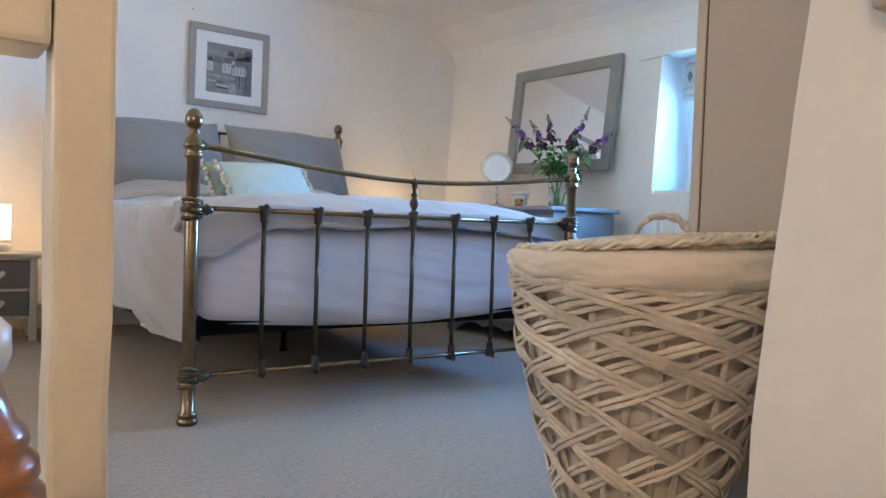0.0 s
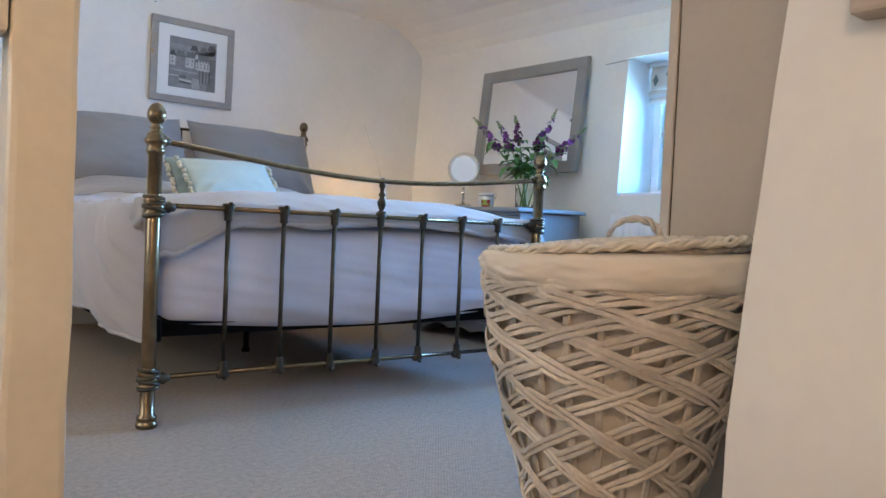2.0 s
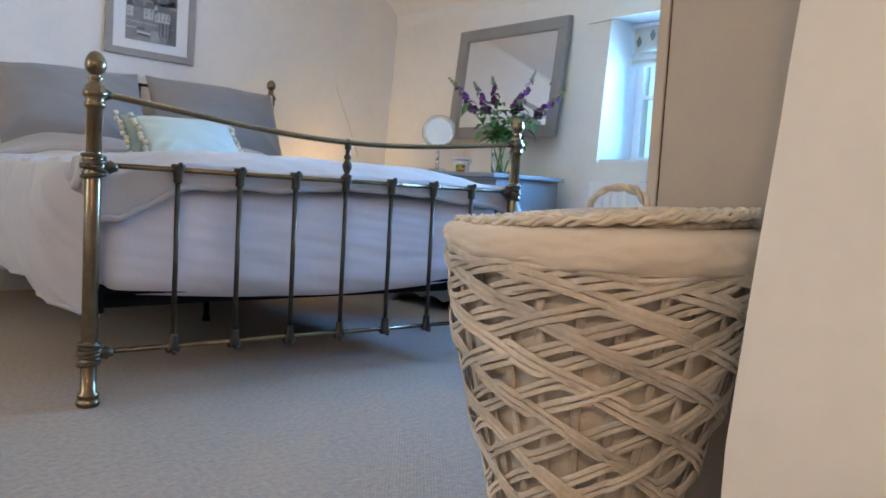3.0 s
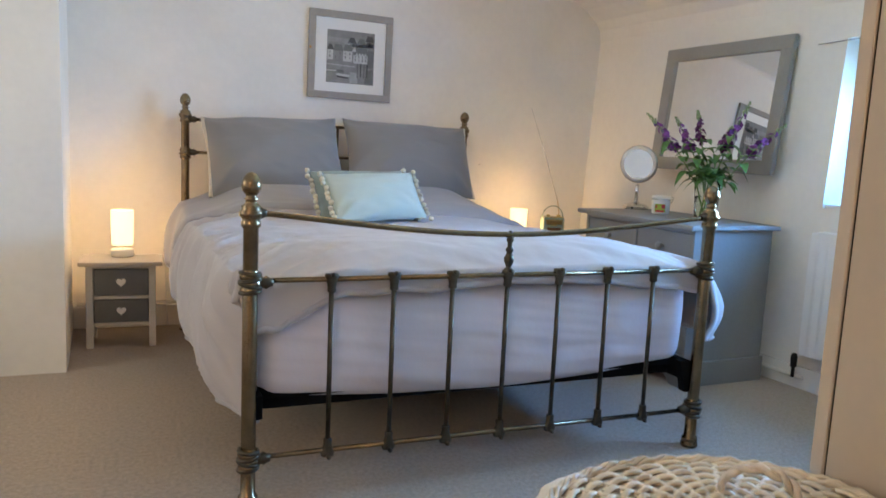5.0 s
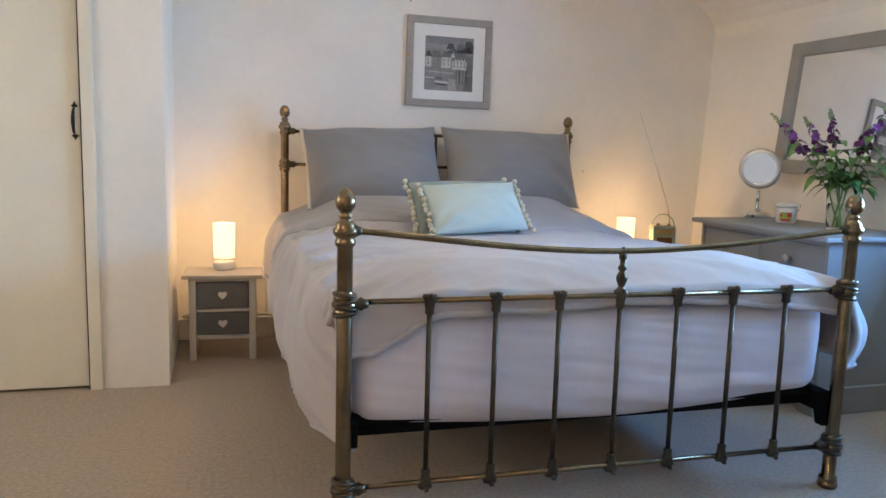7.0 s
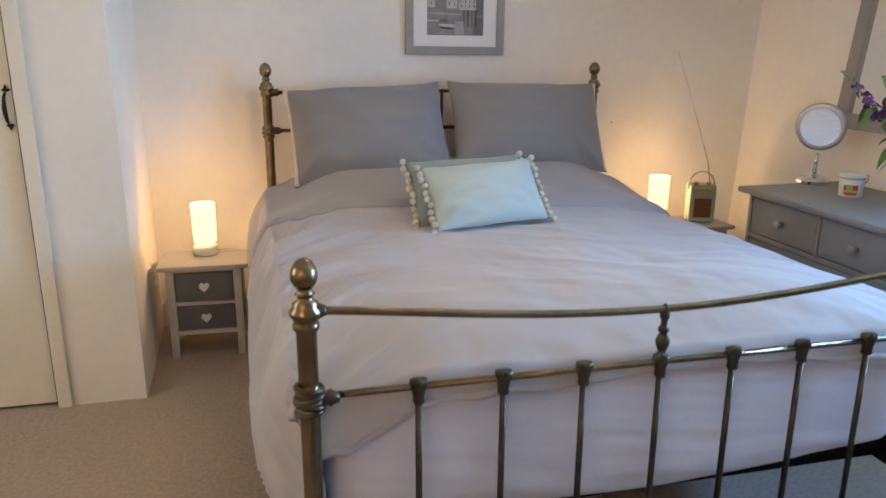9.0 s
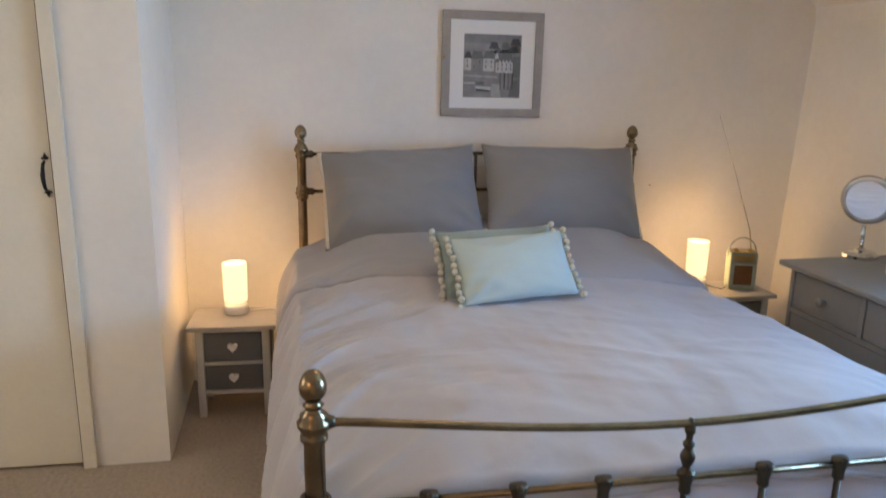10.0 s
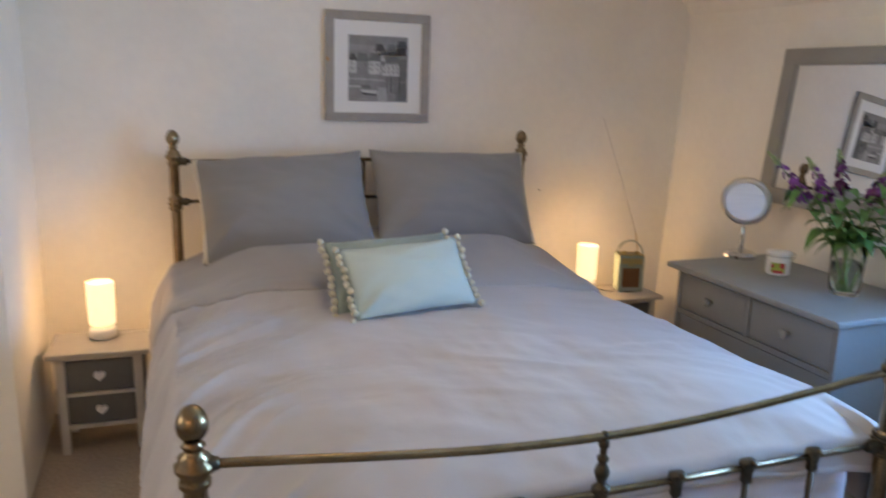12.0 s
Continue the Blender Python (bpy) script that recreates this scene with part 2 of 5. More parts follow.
def wall_run(y0, y1, bm, cut=None, n=1):
    """A stretch of the window wall; cut (z0, z1) keeps only that height."""
    a, b = cove_outline(y0), cove_outline(y1)
    if cut:
        z0, z1 = cut
        if z1 < 1.7:
            zs = [z0, (z0 + z1) / 2, z1]
            a, b = ([(east(y, z), z) for z in zs] + [(3.75, z1), (3.75, z0)] for y in (y0, y1))
        else:
            a, b = ([(east(y, z0), z0)] + cove_outline(y)[3:-1] + [(3.75, z0)] for y in (y0, y1))
    lo, hi = [bm.verts.new((u, y0, v)) for u, v in a], [bm.verts.new((u, y1, v)) for u, v in b]
    m = len(a)
    bm.faces.new(lo[::-1]), bm.faces.new(hi)
    for i in range(m):
        bm.faces.new((lo[i], lo[(i + 1) % m], hi[(i + 1) % m], hi[i]))
    return bm


WY0, WY1, WZ0, WZ1 = 1.45, 2.785, 0.835, 1.60
bm = bmesh.new()
wall_run(NEARY, WY0, bm), wall_run(WY0, WY1, bm, (-0.05, WZ0)), wall_run(WY0, WY1, bm, (WZ1, 2.1)), wall_run(WY1, BACK, bm)
structure("wall_east", bm, PLASTER, "uneven white plastered wall curving into the ceiling")
structure("wall_north", box(-2.0, 3.75, BACK, BACK + 0.25, -0.05, CEILZ), PLASTER, "white plastered wall behind the bed")

# wall with the cupboard door, and its return beside the bed
DX0, DX1, DZ = -0.92, -0.156, 1.87
bm = prism([(-2.0, -0.05), (DX0, -0.05), (DX0, DZ), (DX1, DZ), (DX1, -0.05), (0.158, -0.05), (0.158, CEILZ), (-2.0, CEILZ)], DOORWALL, DOORWALL + 0.12)
structure("wall_return", prism([(0.158, DOORWALL + 0.12), (0.138, BACK), (0.0, BACK), (0.0, DOORWALL + 0.12)], -0.05, CEILZ, "z"), PLASTER, "white plastered return beside the bed")
structure("wall_cupboard", bm, PLASTER, "white plastered wall with a cupboard door")
VY0, VY1, VZ0, VZ1 = 2.05, 3.15, 0.85, 1.75
bm = box(LEFTX - 0.25, LEFTX, NEARY, VY0, -0.05, CEILZ)
box(LEFTX - 0.25, LEFTX, VY1, DOORWALL, -0.05, CEILZ, bm=bm)
box(LEFTX - 0.25, LEFTX, VY0, VY1, -0.05, VZ0, bm=bm)
box(LEFTX - 0.25, LEFTX, VY0, VY1, VZ1, CEILZ, bm=bm)
structure("wall_west", bm, PLASTER, "plain white plastered wall with an added unseen window")
structure("wall_south", box(-2.0, 3.75, NEARY - 0.25, NEARY, -2.2, CEILZ), PLASTER, "plain white plastered wall at the stairs")
structure("ceiling", box(-2.0, 3.75, NEARY - 0.25, BACK + 0.25, CEILZ - 0.001, CEILZ + 0.15), CEIL, "low white plaster ceiling")

def rounding(u, v):
    """Uneven plaster fillet where the ceiling meets the wall behind the bed."""
    x = 0.135 + (2.72 - 0.135) * u
    r = 0.035 + 0.012 * noise.noise((x * 2.3, 0, 0)) + 0.01 * noise.noise((x * 6, 3, 0))
    a = v * math.pi / 2
    return x, BACK - r * (1 - math.sin(a)) + 0.001, CEILZ - r * (1 - math.cos(a)) + (0.001 if v == 0 else 0)


structure("ceiling_fillet", grid(80, 6, rounding), PLASTER, "uneven plaster fillet under the ceiling", smooth=True)

# floor with the stairwell cut out of it
SX0, SX1, SY = -0.55, 0.84, 0.94
bm = box(-2.0, SX0, NEARY, BACK, -0.12, 0.0)
box(SX0, SX1, SY, BACK, -0.12, 0.0, bm=bm)
box(SX1, 3.7, NEARY, BACK, -0.12, 0.0, bm=bm)
structure("floor", bm, CARPET, "beige looped wool carpet")
for k in range(9):
    z = -0.18 * (k + 1)
    y1 = SY - 0.25 * k
    structure("stair_step", box(SX0 + 0.004, SX1 - 0.004, y1 - 0.27, y1 + 0.02, z - 0.18, z, 0.008), CARPET, "carpeted stair step")
structure("stairwell_wall", box(SX0 - 0.15, SX0, NEARY, SY, -2.2, -0.121), PLASTER, "white stairwell wall")
structure("stairwell_front", box(SX0, SX1, SY, SY + 0.1, -2.2, -0.121), PLASTER, "white stairwell wall under the floor")
structure("stairwell_base", box(SX0, SX1, NEARY, SY, -2.25, -2.2), CARPET, "floor at the foot of the stairs")

# thick battered wall at the head of the stairs
WALLEND = 0.605


def stair_face(z):
    """Inner face of the stair wall: upright at the foot, then leaning away."""
    h = min(max(0.0, z - 0.40), 0.6)
    return 0.838 + 0.12 * h + 0.09 * h * h + 0.19 * max(0.0, z - 1.0)


def stair_wall(u, v):
    z = -2.2 + v * (CEILZ + 2.2)
    y = NEARY + (1 - (1 - u) ** 3) * (WALLEND - NEARY)
    x = stair_face(z) + 0.007 * noise.noise((y * 2.2, z * 2.2, 1.0)) + 0.002 * noise.noise((y * 11, z * 11, 4.0))
    return x + (0.006 if u == 1 else 0.0), y, z


def stair_end(u, v):
    x, y, z = stair_wall(1.0, v)
    return x + u * (1.30 - x), y + (0.0 if u == 0 else 0.008), z


bm = grid(26, 90, stair_wall)
grid(3, 90, stair_end, bm)
bmesh.ops.remove_doubles(bm, verts=bm.verts, dist=0.0004)
structure("wall_stairs", bm, PLASTER, "thick uneven plastered wall at the stair head", smooth=True)
structure("wall_stairs_core", box(1.20, 1.28, NEARY, 0.58, -2.2, CEILZ), PLASTER, "core of the stair wall")

# ---- bed ----
BX0, BX1, FY, HY = 0.707, 2.272, 2.344, 4.445
bed = thing("metal_bed", "antique brass metal bed with spindled footboard, made up", "bed", pose(0, 0, 0))


def ring_knot(z, r, h=0.032):
    return [(r * 0.72, z - h), (r, z - h * 0.8), (r * 1.05, z - h * 0.55), (r * 0.86, z - h * 0.42), (r * 1.15, z - h * 0.2), (r * 1.2, z), (r * 0.92, z + h * 0.2), (r * 1.1, z + h * 0.42), (r * 1.0, z + h * 0.75), (r * 0.72, z + h)]


def post_profile(top, r, knots):
    """A bed post: shaft, cast rings, neck and egg-shaped knob."""
    p = [(r * 1.35, 0.0), (r * 1.5, 0.006), (r * 1.45, 0.016), (r * 1.2, 0.02), (r * 1.38, 0.026), (r * 1.3, 0.036), (r, 0.04)]
    for z in knots:
        p += [(r, z - 0.036)] + ring_knot(z, r * 1.3) + [(r, z + 0.036)]
    n = top - 0.122
    p += [(r, n - 0.03), (r * 1.3, n - 0.022), (r * 1.3, n - 0.012), (r * 1.1, n - 0.006), (r * 1.55, n + 0.006), (r * 1.6, n + 0.016), (r * 1.2, n + 0.024), (r * 1.3, n + 0.03), (r * 0.8, n + 0.038), (r * 0.72, n + 0.046), (r * 1.0, n + 0.05), (r * 0.7, n + 0.054)]
    k0, k1 = top - 0.064, top
    for i in range(1, 16):
        a = i / 16
        p.append((r * 1.36 * math.sqrt(max(0.0, 1 - (2 * a ** 0.88 - 1) ** 2)) * (1 - 0.10 * a), k0 + (k1 - k0) * a))
    return p + [(0.001, k1)]


for x in (BX0, BX1):
    post = part("foot_post", lathe(post_profile(0.942, 0.0205, (0.143, 0.645)), 24, (x, FY, 0)), BRASS, bed, smooth=True)
for x in (BX0 - 0.022, BX1 - 0.006):
    part("head_post", lathe(post_profile(1.246, 0.0205, (0.143, 0.94)), 24, (x, HY, 0)), BRASS, bed, smooth=True)


def sag(t, a, b, low):
    return a + (b - a) * t - low * (math.sin(math.pi * t) ** 1.15)


pts = [(BX0 + 0.018 + (BX1 - BX0 - 0.036) * i / 40, FY, sag(i / 40, 0.833, 0.830, 0.058)) for i in range(41)]
part("top_rail", tube(pts, 0.0088, 12), BRASS, bed, smooth=True)
part("middle_rail", tube([(BX0 + 0.01, FY, 0.648), (BX1 - 0.01, FY, 0.646)], 0.0078, 12), BRASS, bed, smooth=True)
part("bottom_rail", tube([(BX0 + 0.01, FY, 0.145), (BX1 - 0.01, FY, 0.138)], 0.0075, 12), BRASS, bed, smooth=True)
for x, s in ((BX0, 1), (BX1, -1)):
    for z in (0.143, 0.645):
        prof = [(0.017, 0.012), (0.02, 0.024), (0.015, 0.034), (0.019, 0.042), (0.013, 0.052), (0.012, 0.06)]
        part("rail_socket", lathe([(r, s * h) for r, h in prof], 16, (x, FY, z - 0.002), axis="x"), BRASSDARK, bed, smooth=True)
    part("rail_socket", lathe([(r, s * h) for r, h in [(0.016, 0.014), (0.018, 0.024), (0.012, 0.034), (0.0115, 0.04)]], 16, (x, FY, 0.832), axis="x"), BRASSDARK, bed, smooth=True)


def collar(x, z, s):
    """Cast bands that wrap the post aslant and run out round the rail."""
    bm = bmesh.new()
    for dz, tilt, r, w in ((-0.026, 7, 0.0265, 0.0062), (-0.009, -13, 0.0275, 0.0066), (0.006, 12, 0.0275, 0.0066), (0.024, -6, 0.0262, 0.006)):
        pts = []
        for k in range(21):
            a = 2 * math.pi * k / 20
            pts.append((x + r * math.cos(a), FY + r * math.sin(a), z + dz + s * r * math.cos(a) * math.tan(radians(tilt))))
        tube(pts, w, 8, bm)
    return part("post_collar", bm, BRASSDARK, bed, "bands of cast brass wrapped round the post", smooth=True)


for x, s in ((BX0, 1), (BX1, -1)):
    for z in (0.143, 0.645):
        collar(x, z, s)


def casting(x, z, flip, parent):
    """The flared hood that joins a spindle to its rail."""
    bm = bmesh.new()
    s = -1 if flip else 1
    rows = [(0.0185, 0.012, 0.016), (0.0205, 0.013, 0.009), (0.019, 0.0125, 0.001), (0.0145, 0.0115, -0.009), (0.0115, 0.0105, -0.022), (0.0125, 0.0115, -0.034), (0.0105, 0.0105, -0.037)]
    rings = []
    for w, d, h in rows:
        ring = []
        for i in range(14):
            a = 2 * math.pi * i / 14
            c, q = math.cos(a), math.sin(a)
            ring.append(bm.verts.new((x + w * math.copysign(abs(c) ** 0.7, c), FY + d * math.copysign(abs(q) ** 0.7, q), z + s * h)))
        rings.append(ring)
    for a, b in zip(rings, rings[1:]):
        for i in range(14):
            bm.faces.new((a[i], a[(i + 1) % 14], b[(i + 1) % 14], b[i]))
    bm.faces.new(rings[0]), bm.faces.new(rings[-1][::-1])
    lathe([(0.0035, -0.0235), (0.0065, -0.0215), (0.0065, -0.010), (0.0035, -0.008)], 8, (x, FY, z + s * 0.015), bm, axis="y")
    return part("spindle_casting", bm, BRASSDARK, parent, "dark cast brass collar", smooth=True)


for k in range(7):
    x = 0.932 + 0.1865 * k
    zt, zb = 0.6475, 0.1425 - 0.0007 * k
    sp = part("spindle", tube([(x, FY, zb), (x, FY, zt)], 0.0074, 12), BRASSDARK, bed, smooth=True)
    casting(x, zt, False, sp)
    casting(x, zb, True, sp)
fin = [(0.006, 0.0), (0.014, 0.004), (0.014, 0.012), (0.008, 0.018), (0.011, 0.026), (0.0155, 0.04), (0.0165, 0.05), (0.012, 0.062), (0.008, 0.07), (0.0125, 0.076), (0.0125, 0.084), (0.0075, 0.09), (0.0075, 0.105), (0.0115, 0.112), (0.0115, 0.126), (0.005, 0.132), (0.009, 0.139), (0.005, 0.147), (0.001, 0.149)]
part("rail_finial", lathe([(r, 0.655 + h * 0.88) for r, h in fin], 16, (1.4915, FY, 0)), BRASSDARK, bed, smooth=True)

for z in (1.115, 0.945):
    part("head_rail", tube([(BX0 - 0.022, HY, z), (BX1 - 0.006, HY, z)], 0.0085, 12), BRASS, bed, smooth=True)
    for x, s in ((BX0 - 0.022, 1), (BX1 - 0.006, -1)):
        part("rail_socket", lathe([(r, s * h) for r, h in [(0.017, 0.012), (0.02, 0.024), (0.015, 0.034), (0.018, 0.044), (0.011, 0.056)]], 16, (x, HY, z), axis="x"), BRASSDARK, bed, smooth=True)
for k in range(7):
    x = 0.932 + 0.1865 * k
    part("head_spindle", tube([(x, HY, 0.3), (x, HY, 1.115)], 0.0074, 10), BRASSDARK, bed, smooth=True)
for x0 in (BX0 + 0.012, BX1 - 0.042):
    part("side_rail", box(x0, x0 + 0.03, FY + 0.02, HY - 0.02, 0.245, 0.315, 0.003), BLACKBASE_GAPS, bed)
for y0 in (FY + 0.10, FY + 0.045 + 2.0):
    part("cross_rail", box(BX0 + 0.042, BX1 - 0.042, y0, y0 + 0.03, 0.247, 0.305, 0.003), BLACKBASE_GAPS, bed)
part("bracket", prism([(BX1 - 0.06, 0.315), (BX1 - 0.014, 0.315), (BX1 - 0.014, 0.20), (BX1 - 0.03, 0.20), (BX1 - 0.04, 0.245)], FY + 0.012, FY + 0.045), BLACKBASE_GAPS, bed)
part("slat_deck", box(BX0 + 0.042, BX1 - 0.042, FY + 0.08, HY - 0.05, 0.285, 0.318, 0.003), BLACKBASE_GAPS, bed)
for y in (3.42,):
    part("support_leg", lathe([(0.018, 0.0), (0.018, 0.015), (0.012, 0.02), (0.012, 0.29)], 12, (1.48, y, 0)), BLACKBASE_GAPS, bed)


# ---- bedding ----
def fbm(x, y, z, n=3):
    return sum(noise.noise((x * 2 ** k, y * 2 ** k, z + 7.3 * k)) / 2 ** k for k in range(n))


def rounded_block(x0, x1, y0, y1, z0, z1, r, n, wrinkle, seed):
    bm = bmesh.new()
    bmesh.ops.create_cube(bm, size=2.0)
    bmesh.ops.subdivide_edges(bm, edges=bm.edges[:], cuts=n, use_grid_fill=True)
    c = Vector(((x0 + x1) / 2, (y0 + y1) / 2, (z0 + z1) / 2))
    h = Vector(((x1 - x0) / 2, (y1 - y0) / 2, (z1 - z0) / 2))
    for v in bm.verts:
        p = Vector((v.co.x * h.x, v.co.y * h.y, v.co.z * h.z))
        q = Vector([max(-h[i] + r, min(h[i] - r, p[i])) for i in range(3)])
        d = p - q
        if d.length > 1e-6:
            p = q + d.normalized() * min(d.length, r)
        v.co = c + p + wrinkle(c + p) * (p.normalized())
    return bm


def smooth(a, b, t):
    t = max(0.0, min(1.0, (t - a) / (b - a)))
    return t * t * (3 - 2 * t)


def sheet_wrinkle(p):
    pull = (0.0035 + 0.0025 * smooth(1.35, 1.95, p.x)) * fbm(p.x * 2.2, p.y * 1.2, p.z * 34 + p.x * 4.0, 3) * smooth(2.262, 2.18, p.x) + 0.005 * fbm(p.x * 3, p.y * 3, p.z * 6, 2)
    belly = 0.012 * math.cos((p.z - 0.46) * 9)
    return pull + belly


def sheet_sag(x):
    """The slack of the fitted sheet under the foot end."""
    return 0.046 * max(0.0, 1 - ((x - 1.46) / 0.78) ** 2)


bm = rounded_block(0.738, 2.262, 2.408, 4.40, 0.296, 0.615, 0.06, 60, sheet_wrinkle, 1)
for v in bm.verts:
    if v.co.z < 0.36 and v.co.y < 2.55:
        v.co.z -= sheet_sag(v.co.x) * (1 - (v.co.z - 0.30) / 0.06 * 0.6)
mattress = tagged(part("mattress", bm, LINEN, smooth=True), "deep mattress in a pale lilac fitted sheet on the bed", "mattress")
part("sheet_hem", tube([(x, 2.458, 0.303 - sheet_sag(x)) for x in (0.80 + 0.02 * k for k in range(71))], 0.0055, 8), LINEN, mattress, "elasticated sheet hem", smooth=True)


def duvet_top(x, y):
    f = math.exp(-((y - 2.66) / 0.30) ** 2)
    side = max(0.0, 1 - abs((x - 1.48) / 0.88) ** 4)
    left = smooth(1.1, 0.62, x)
    return 0.655 + 0.022 * side + 0.045 * smooth(3.66, 3.86, y) * (0.55 + 0.45 * side) + 0.085 * smooth(3.8, 4.3, y) + 0.042 * f * side + 0.012 * math.sin(x * 5 + y) * smooth(3.6, 4.0, y) - 0.02 * left * smooth(3.4, 2.8, y) - 0.11 * smooth(1.02, 0.64, x) * smooth(3.5, 4.25, y) - 0.085 * smooth(2.0, 2.3, x) * smooth(3.4, 4.25, y)


XL, XR = 0.675, 2.285


def drape(y, d):
    """Slanting folds of the hanging side; d is the way down from the bed's edge."""
    w = y + 0.85 * d + 0.5 * d * d + 0.14 * noise.noise((y * 2.1, d * 2.0, 0.0))
    a = math.sin(w * 15 + 1.6 * noise.noise((w * 2, d, 5.0)))
    b = 1 - 2 * abs(math.sin(w * 19 + 2.4 * noise.noise((w * 3, d * 2, 1.0)))) ** 0.8
    c = 1 - 2 * abs(math.sin(w * 36 + 3.0 * noise.noise((w * 5, d * 3, 2.0)))) ** 0.7
    fade = 0.5 + noise.noise((w * 2.2, d * 1.5, 8.0))
    return 0.013 * a + 0.014 * b * max(0.15, min(1.0, fade)) + 0.008 * c * max(0.15, min(1.0, 1.2 - fade))


def duvet_section(s, y, hangl, hangr):
    """A point of the cloth, s metres across from its hem, at y along the bed."""
    wr = 0.010 * fbm(s * 2.2 + 3, y * 1.3, 0.0) + 0.005 * fbm(s * 7, y * 2.5 + s * 3, 4.0)
    foot = smooth(2.62, 2.36, y)
    if s < hangl:
        d = hangl - s
        rr, zt = 0.10, duvet_top(XL, y)
        a = min(1.0, d / (rr * 1.2))
        x, z = XL - 0.088 * math.sin(min(1.0, d / 0.42) * 2.85) * (1 - foot ** 2), zt - rr * (1 - math.cos(a * 1.57)) - max(0, d - rr * 1.2)
        x += -1.2 * drape(y, d) * min(1, d / 0.12) * (1 - 0.7 * foot ** 2) + 0.5 * wr
        x += 0.042 * foot ** 2 * min(1.0, 0.25 + d / 0.2)
        z += wr
    elif s > hangl + XR - XL:
        d = s - hangl - (XR - XL)
        rr, zt = 0.09, duvet_top(XR, y)
        a = min(1.0, d / (rr * 1.2))
        x, z = XR + 0.05 * math.sin(a * 1.57), zt - rr * (1 - math.cos(a * 1.57)) - max(0, d - rr * 1.2)
        x += 0.03 * math.sin(min(1.0, max(0, d - rr) / 0.2) * 2.4)
        x += 0.014 * math.sin(y * 15 + d * 7) * min(1, d / 0.2) + wr
        x -= 0.09 * smooth(2.46, 2.36, y) ** 2 * min(1.0, 0.2 + d / 0.2)
        x += 0.095 * smooth(2.85, 2.48, y) * math.sin(min(1.0, d / 0.3) * 2.5)
        z += wr
    else:
        x = XL + (s - hangl)
        z = duvet_top(x, y) + wr * 0.9 + 0.004 * fbm(x * 5 + y * 2, y * 6, 9.0)
        r = fbm(x * 1.3 - y * 0.6, y * 3.2 + x * 1.5, 2.0, 2)
        z += 0.012 * (1 - abs(r) * 2.2) * smooth(0.0, 0.45, 0.5 - abs(r)) * 0.4
        z -= 0.03 * foot ** 2
        z += 0.75 * drape(y, XL - x) * smooth(1.35, 0.66, x) * smooth(4.1, 3.6, y)
        z += 0.22 * drape(y * 0.8 + 1.7, x - XR) * smooth(1.9, 2.28, x) * smooth(3.9, 3.4, y)
    return Vector((x, y, z))


def duvet_place(u, v):
    y = 2.384 + (4.37 - 2.384) * v
    hangl, hangr = 0.435 - 0.20 * v ** 0.8, 0.31 - 0.03 * v
    return duvet_section(u * (hangl + XR - XL + hangr), y, hangl, hangr)


def duvet_front(u, v):
    """The end that falls over the mattress behind the footboard."""
    p = duvet_place(u, 0.0)
    xc = (p.x - 0.75) / 1.5
    inside = smooth(0.66, 0.73, p.x) * smooth(2.33, 2.27, p.x) * smooth(0.48, 0.58, p.z)
    drop = (0.062 + 0.012 * math.sin(xc * 7 + 1) + 0.055 * smooth(0.15, 0.0, xc) + 0.008 * noise.noise((p.x * 9, 0, 0))) * inside
    soft = 0.007 * fbm(p.x * 7, v * 2.0, 3.0, 2) * inside
    return Vector((p.x, p.y - 0.024 * math.sin(v * 1.57) * inside - 0.002 * v + soft * v, p.z - drop * (1 - math.cos(v * 1.57))))


def shaded_end_place(u, v):
    """Upper end of the cover, laid over the rest; grey paints in its shade."""
    hangl, hangr = 0.262, 0.282
    tot = hangl + XR - XL + hangr
    s = u * tot
    x = XL + s - hangl
    front = 3.755 + 0.08 * smooth(1.3, 0.62, x) - 0.07 * smooth(1.7, 2.3, x) + 0.02 * math.sin(x * 6)
    y = front + (4.385 - front) * v
    p = duvet_section(s, y, hangl, hangr)
    p.z += 0.004 * fbm(x * 3, y * 5, 12.0)
    lift = 0.012 * smooth(0.0, 0.06, v)
    n = Vector((-0.7 if s < hangl else (0.7 if s > hangl + XR - XL else 0), -0.2, 1)).normalized()
    return p + n * (lift + 0.004)


bm = grid(230, 220, duvet_place)
grid(230, 8, duvet_front, bm)
bmesh.ops.remove_doubles(bm, verts=bm.verts, dist=0.0006)
duvet = part("duvet", bm, DUVET, smooth=True)
tagged(duvet, "rumpled pale grey duvet hanging over the bed sides", "duvet")
mod = duvet.modifiers.new("thick", "SOLIDIFY")
mod.thickness, mod.offset = 0.02, -1
ob = part("shaded_end", grid(120, 44, shaded_end_place), DUVETSHADED, duvet, "upper end of the cover, its shade painted in as darker grey", smooth=True)
mod = ob.modifiers.new("thick", "SOLIDIFY")
mod.thickness, mod.offset = 0.012, -1
edge = [q for q in (duvet_front(k / 220, 1.0) for k in range(221)) if 0.70 < q.x < 2.30 and q.z > 0.45]
part("front_hem", tube([q + Vector((0, 0.006, 0.004)) for q in edge], 0.011, 8), DUVET, duvet, smooth=True)
hem = [duvet_place(0.0, k / 60) for k in range(61)]
part("hem", tube(hem, 0.006, 6), DUVET, duvet, smooth=True)
hem = [duvet_place(1.0, k / 60) for k in range(61)]
part("hem", tube(hem, 0.006, 6), DUVET, duvet, smooth=True)


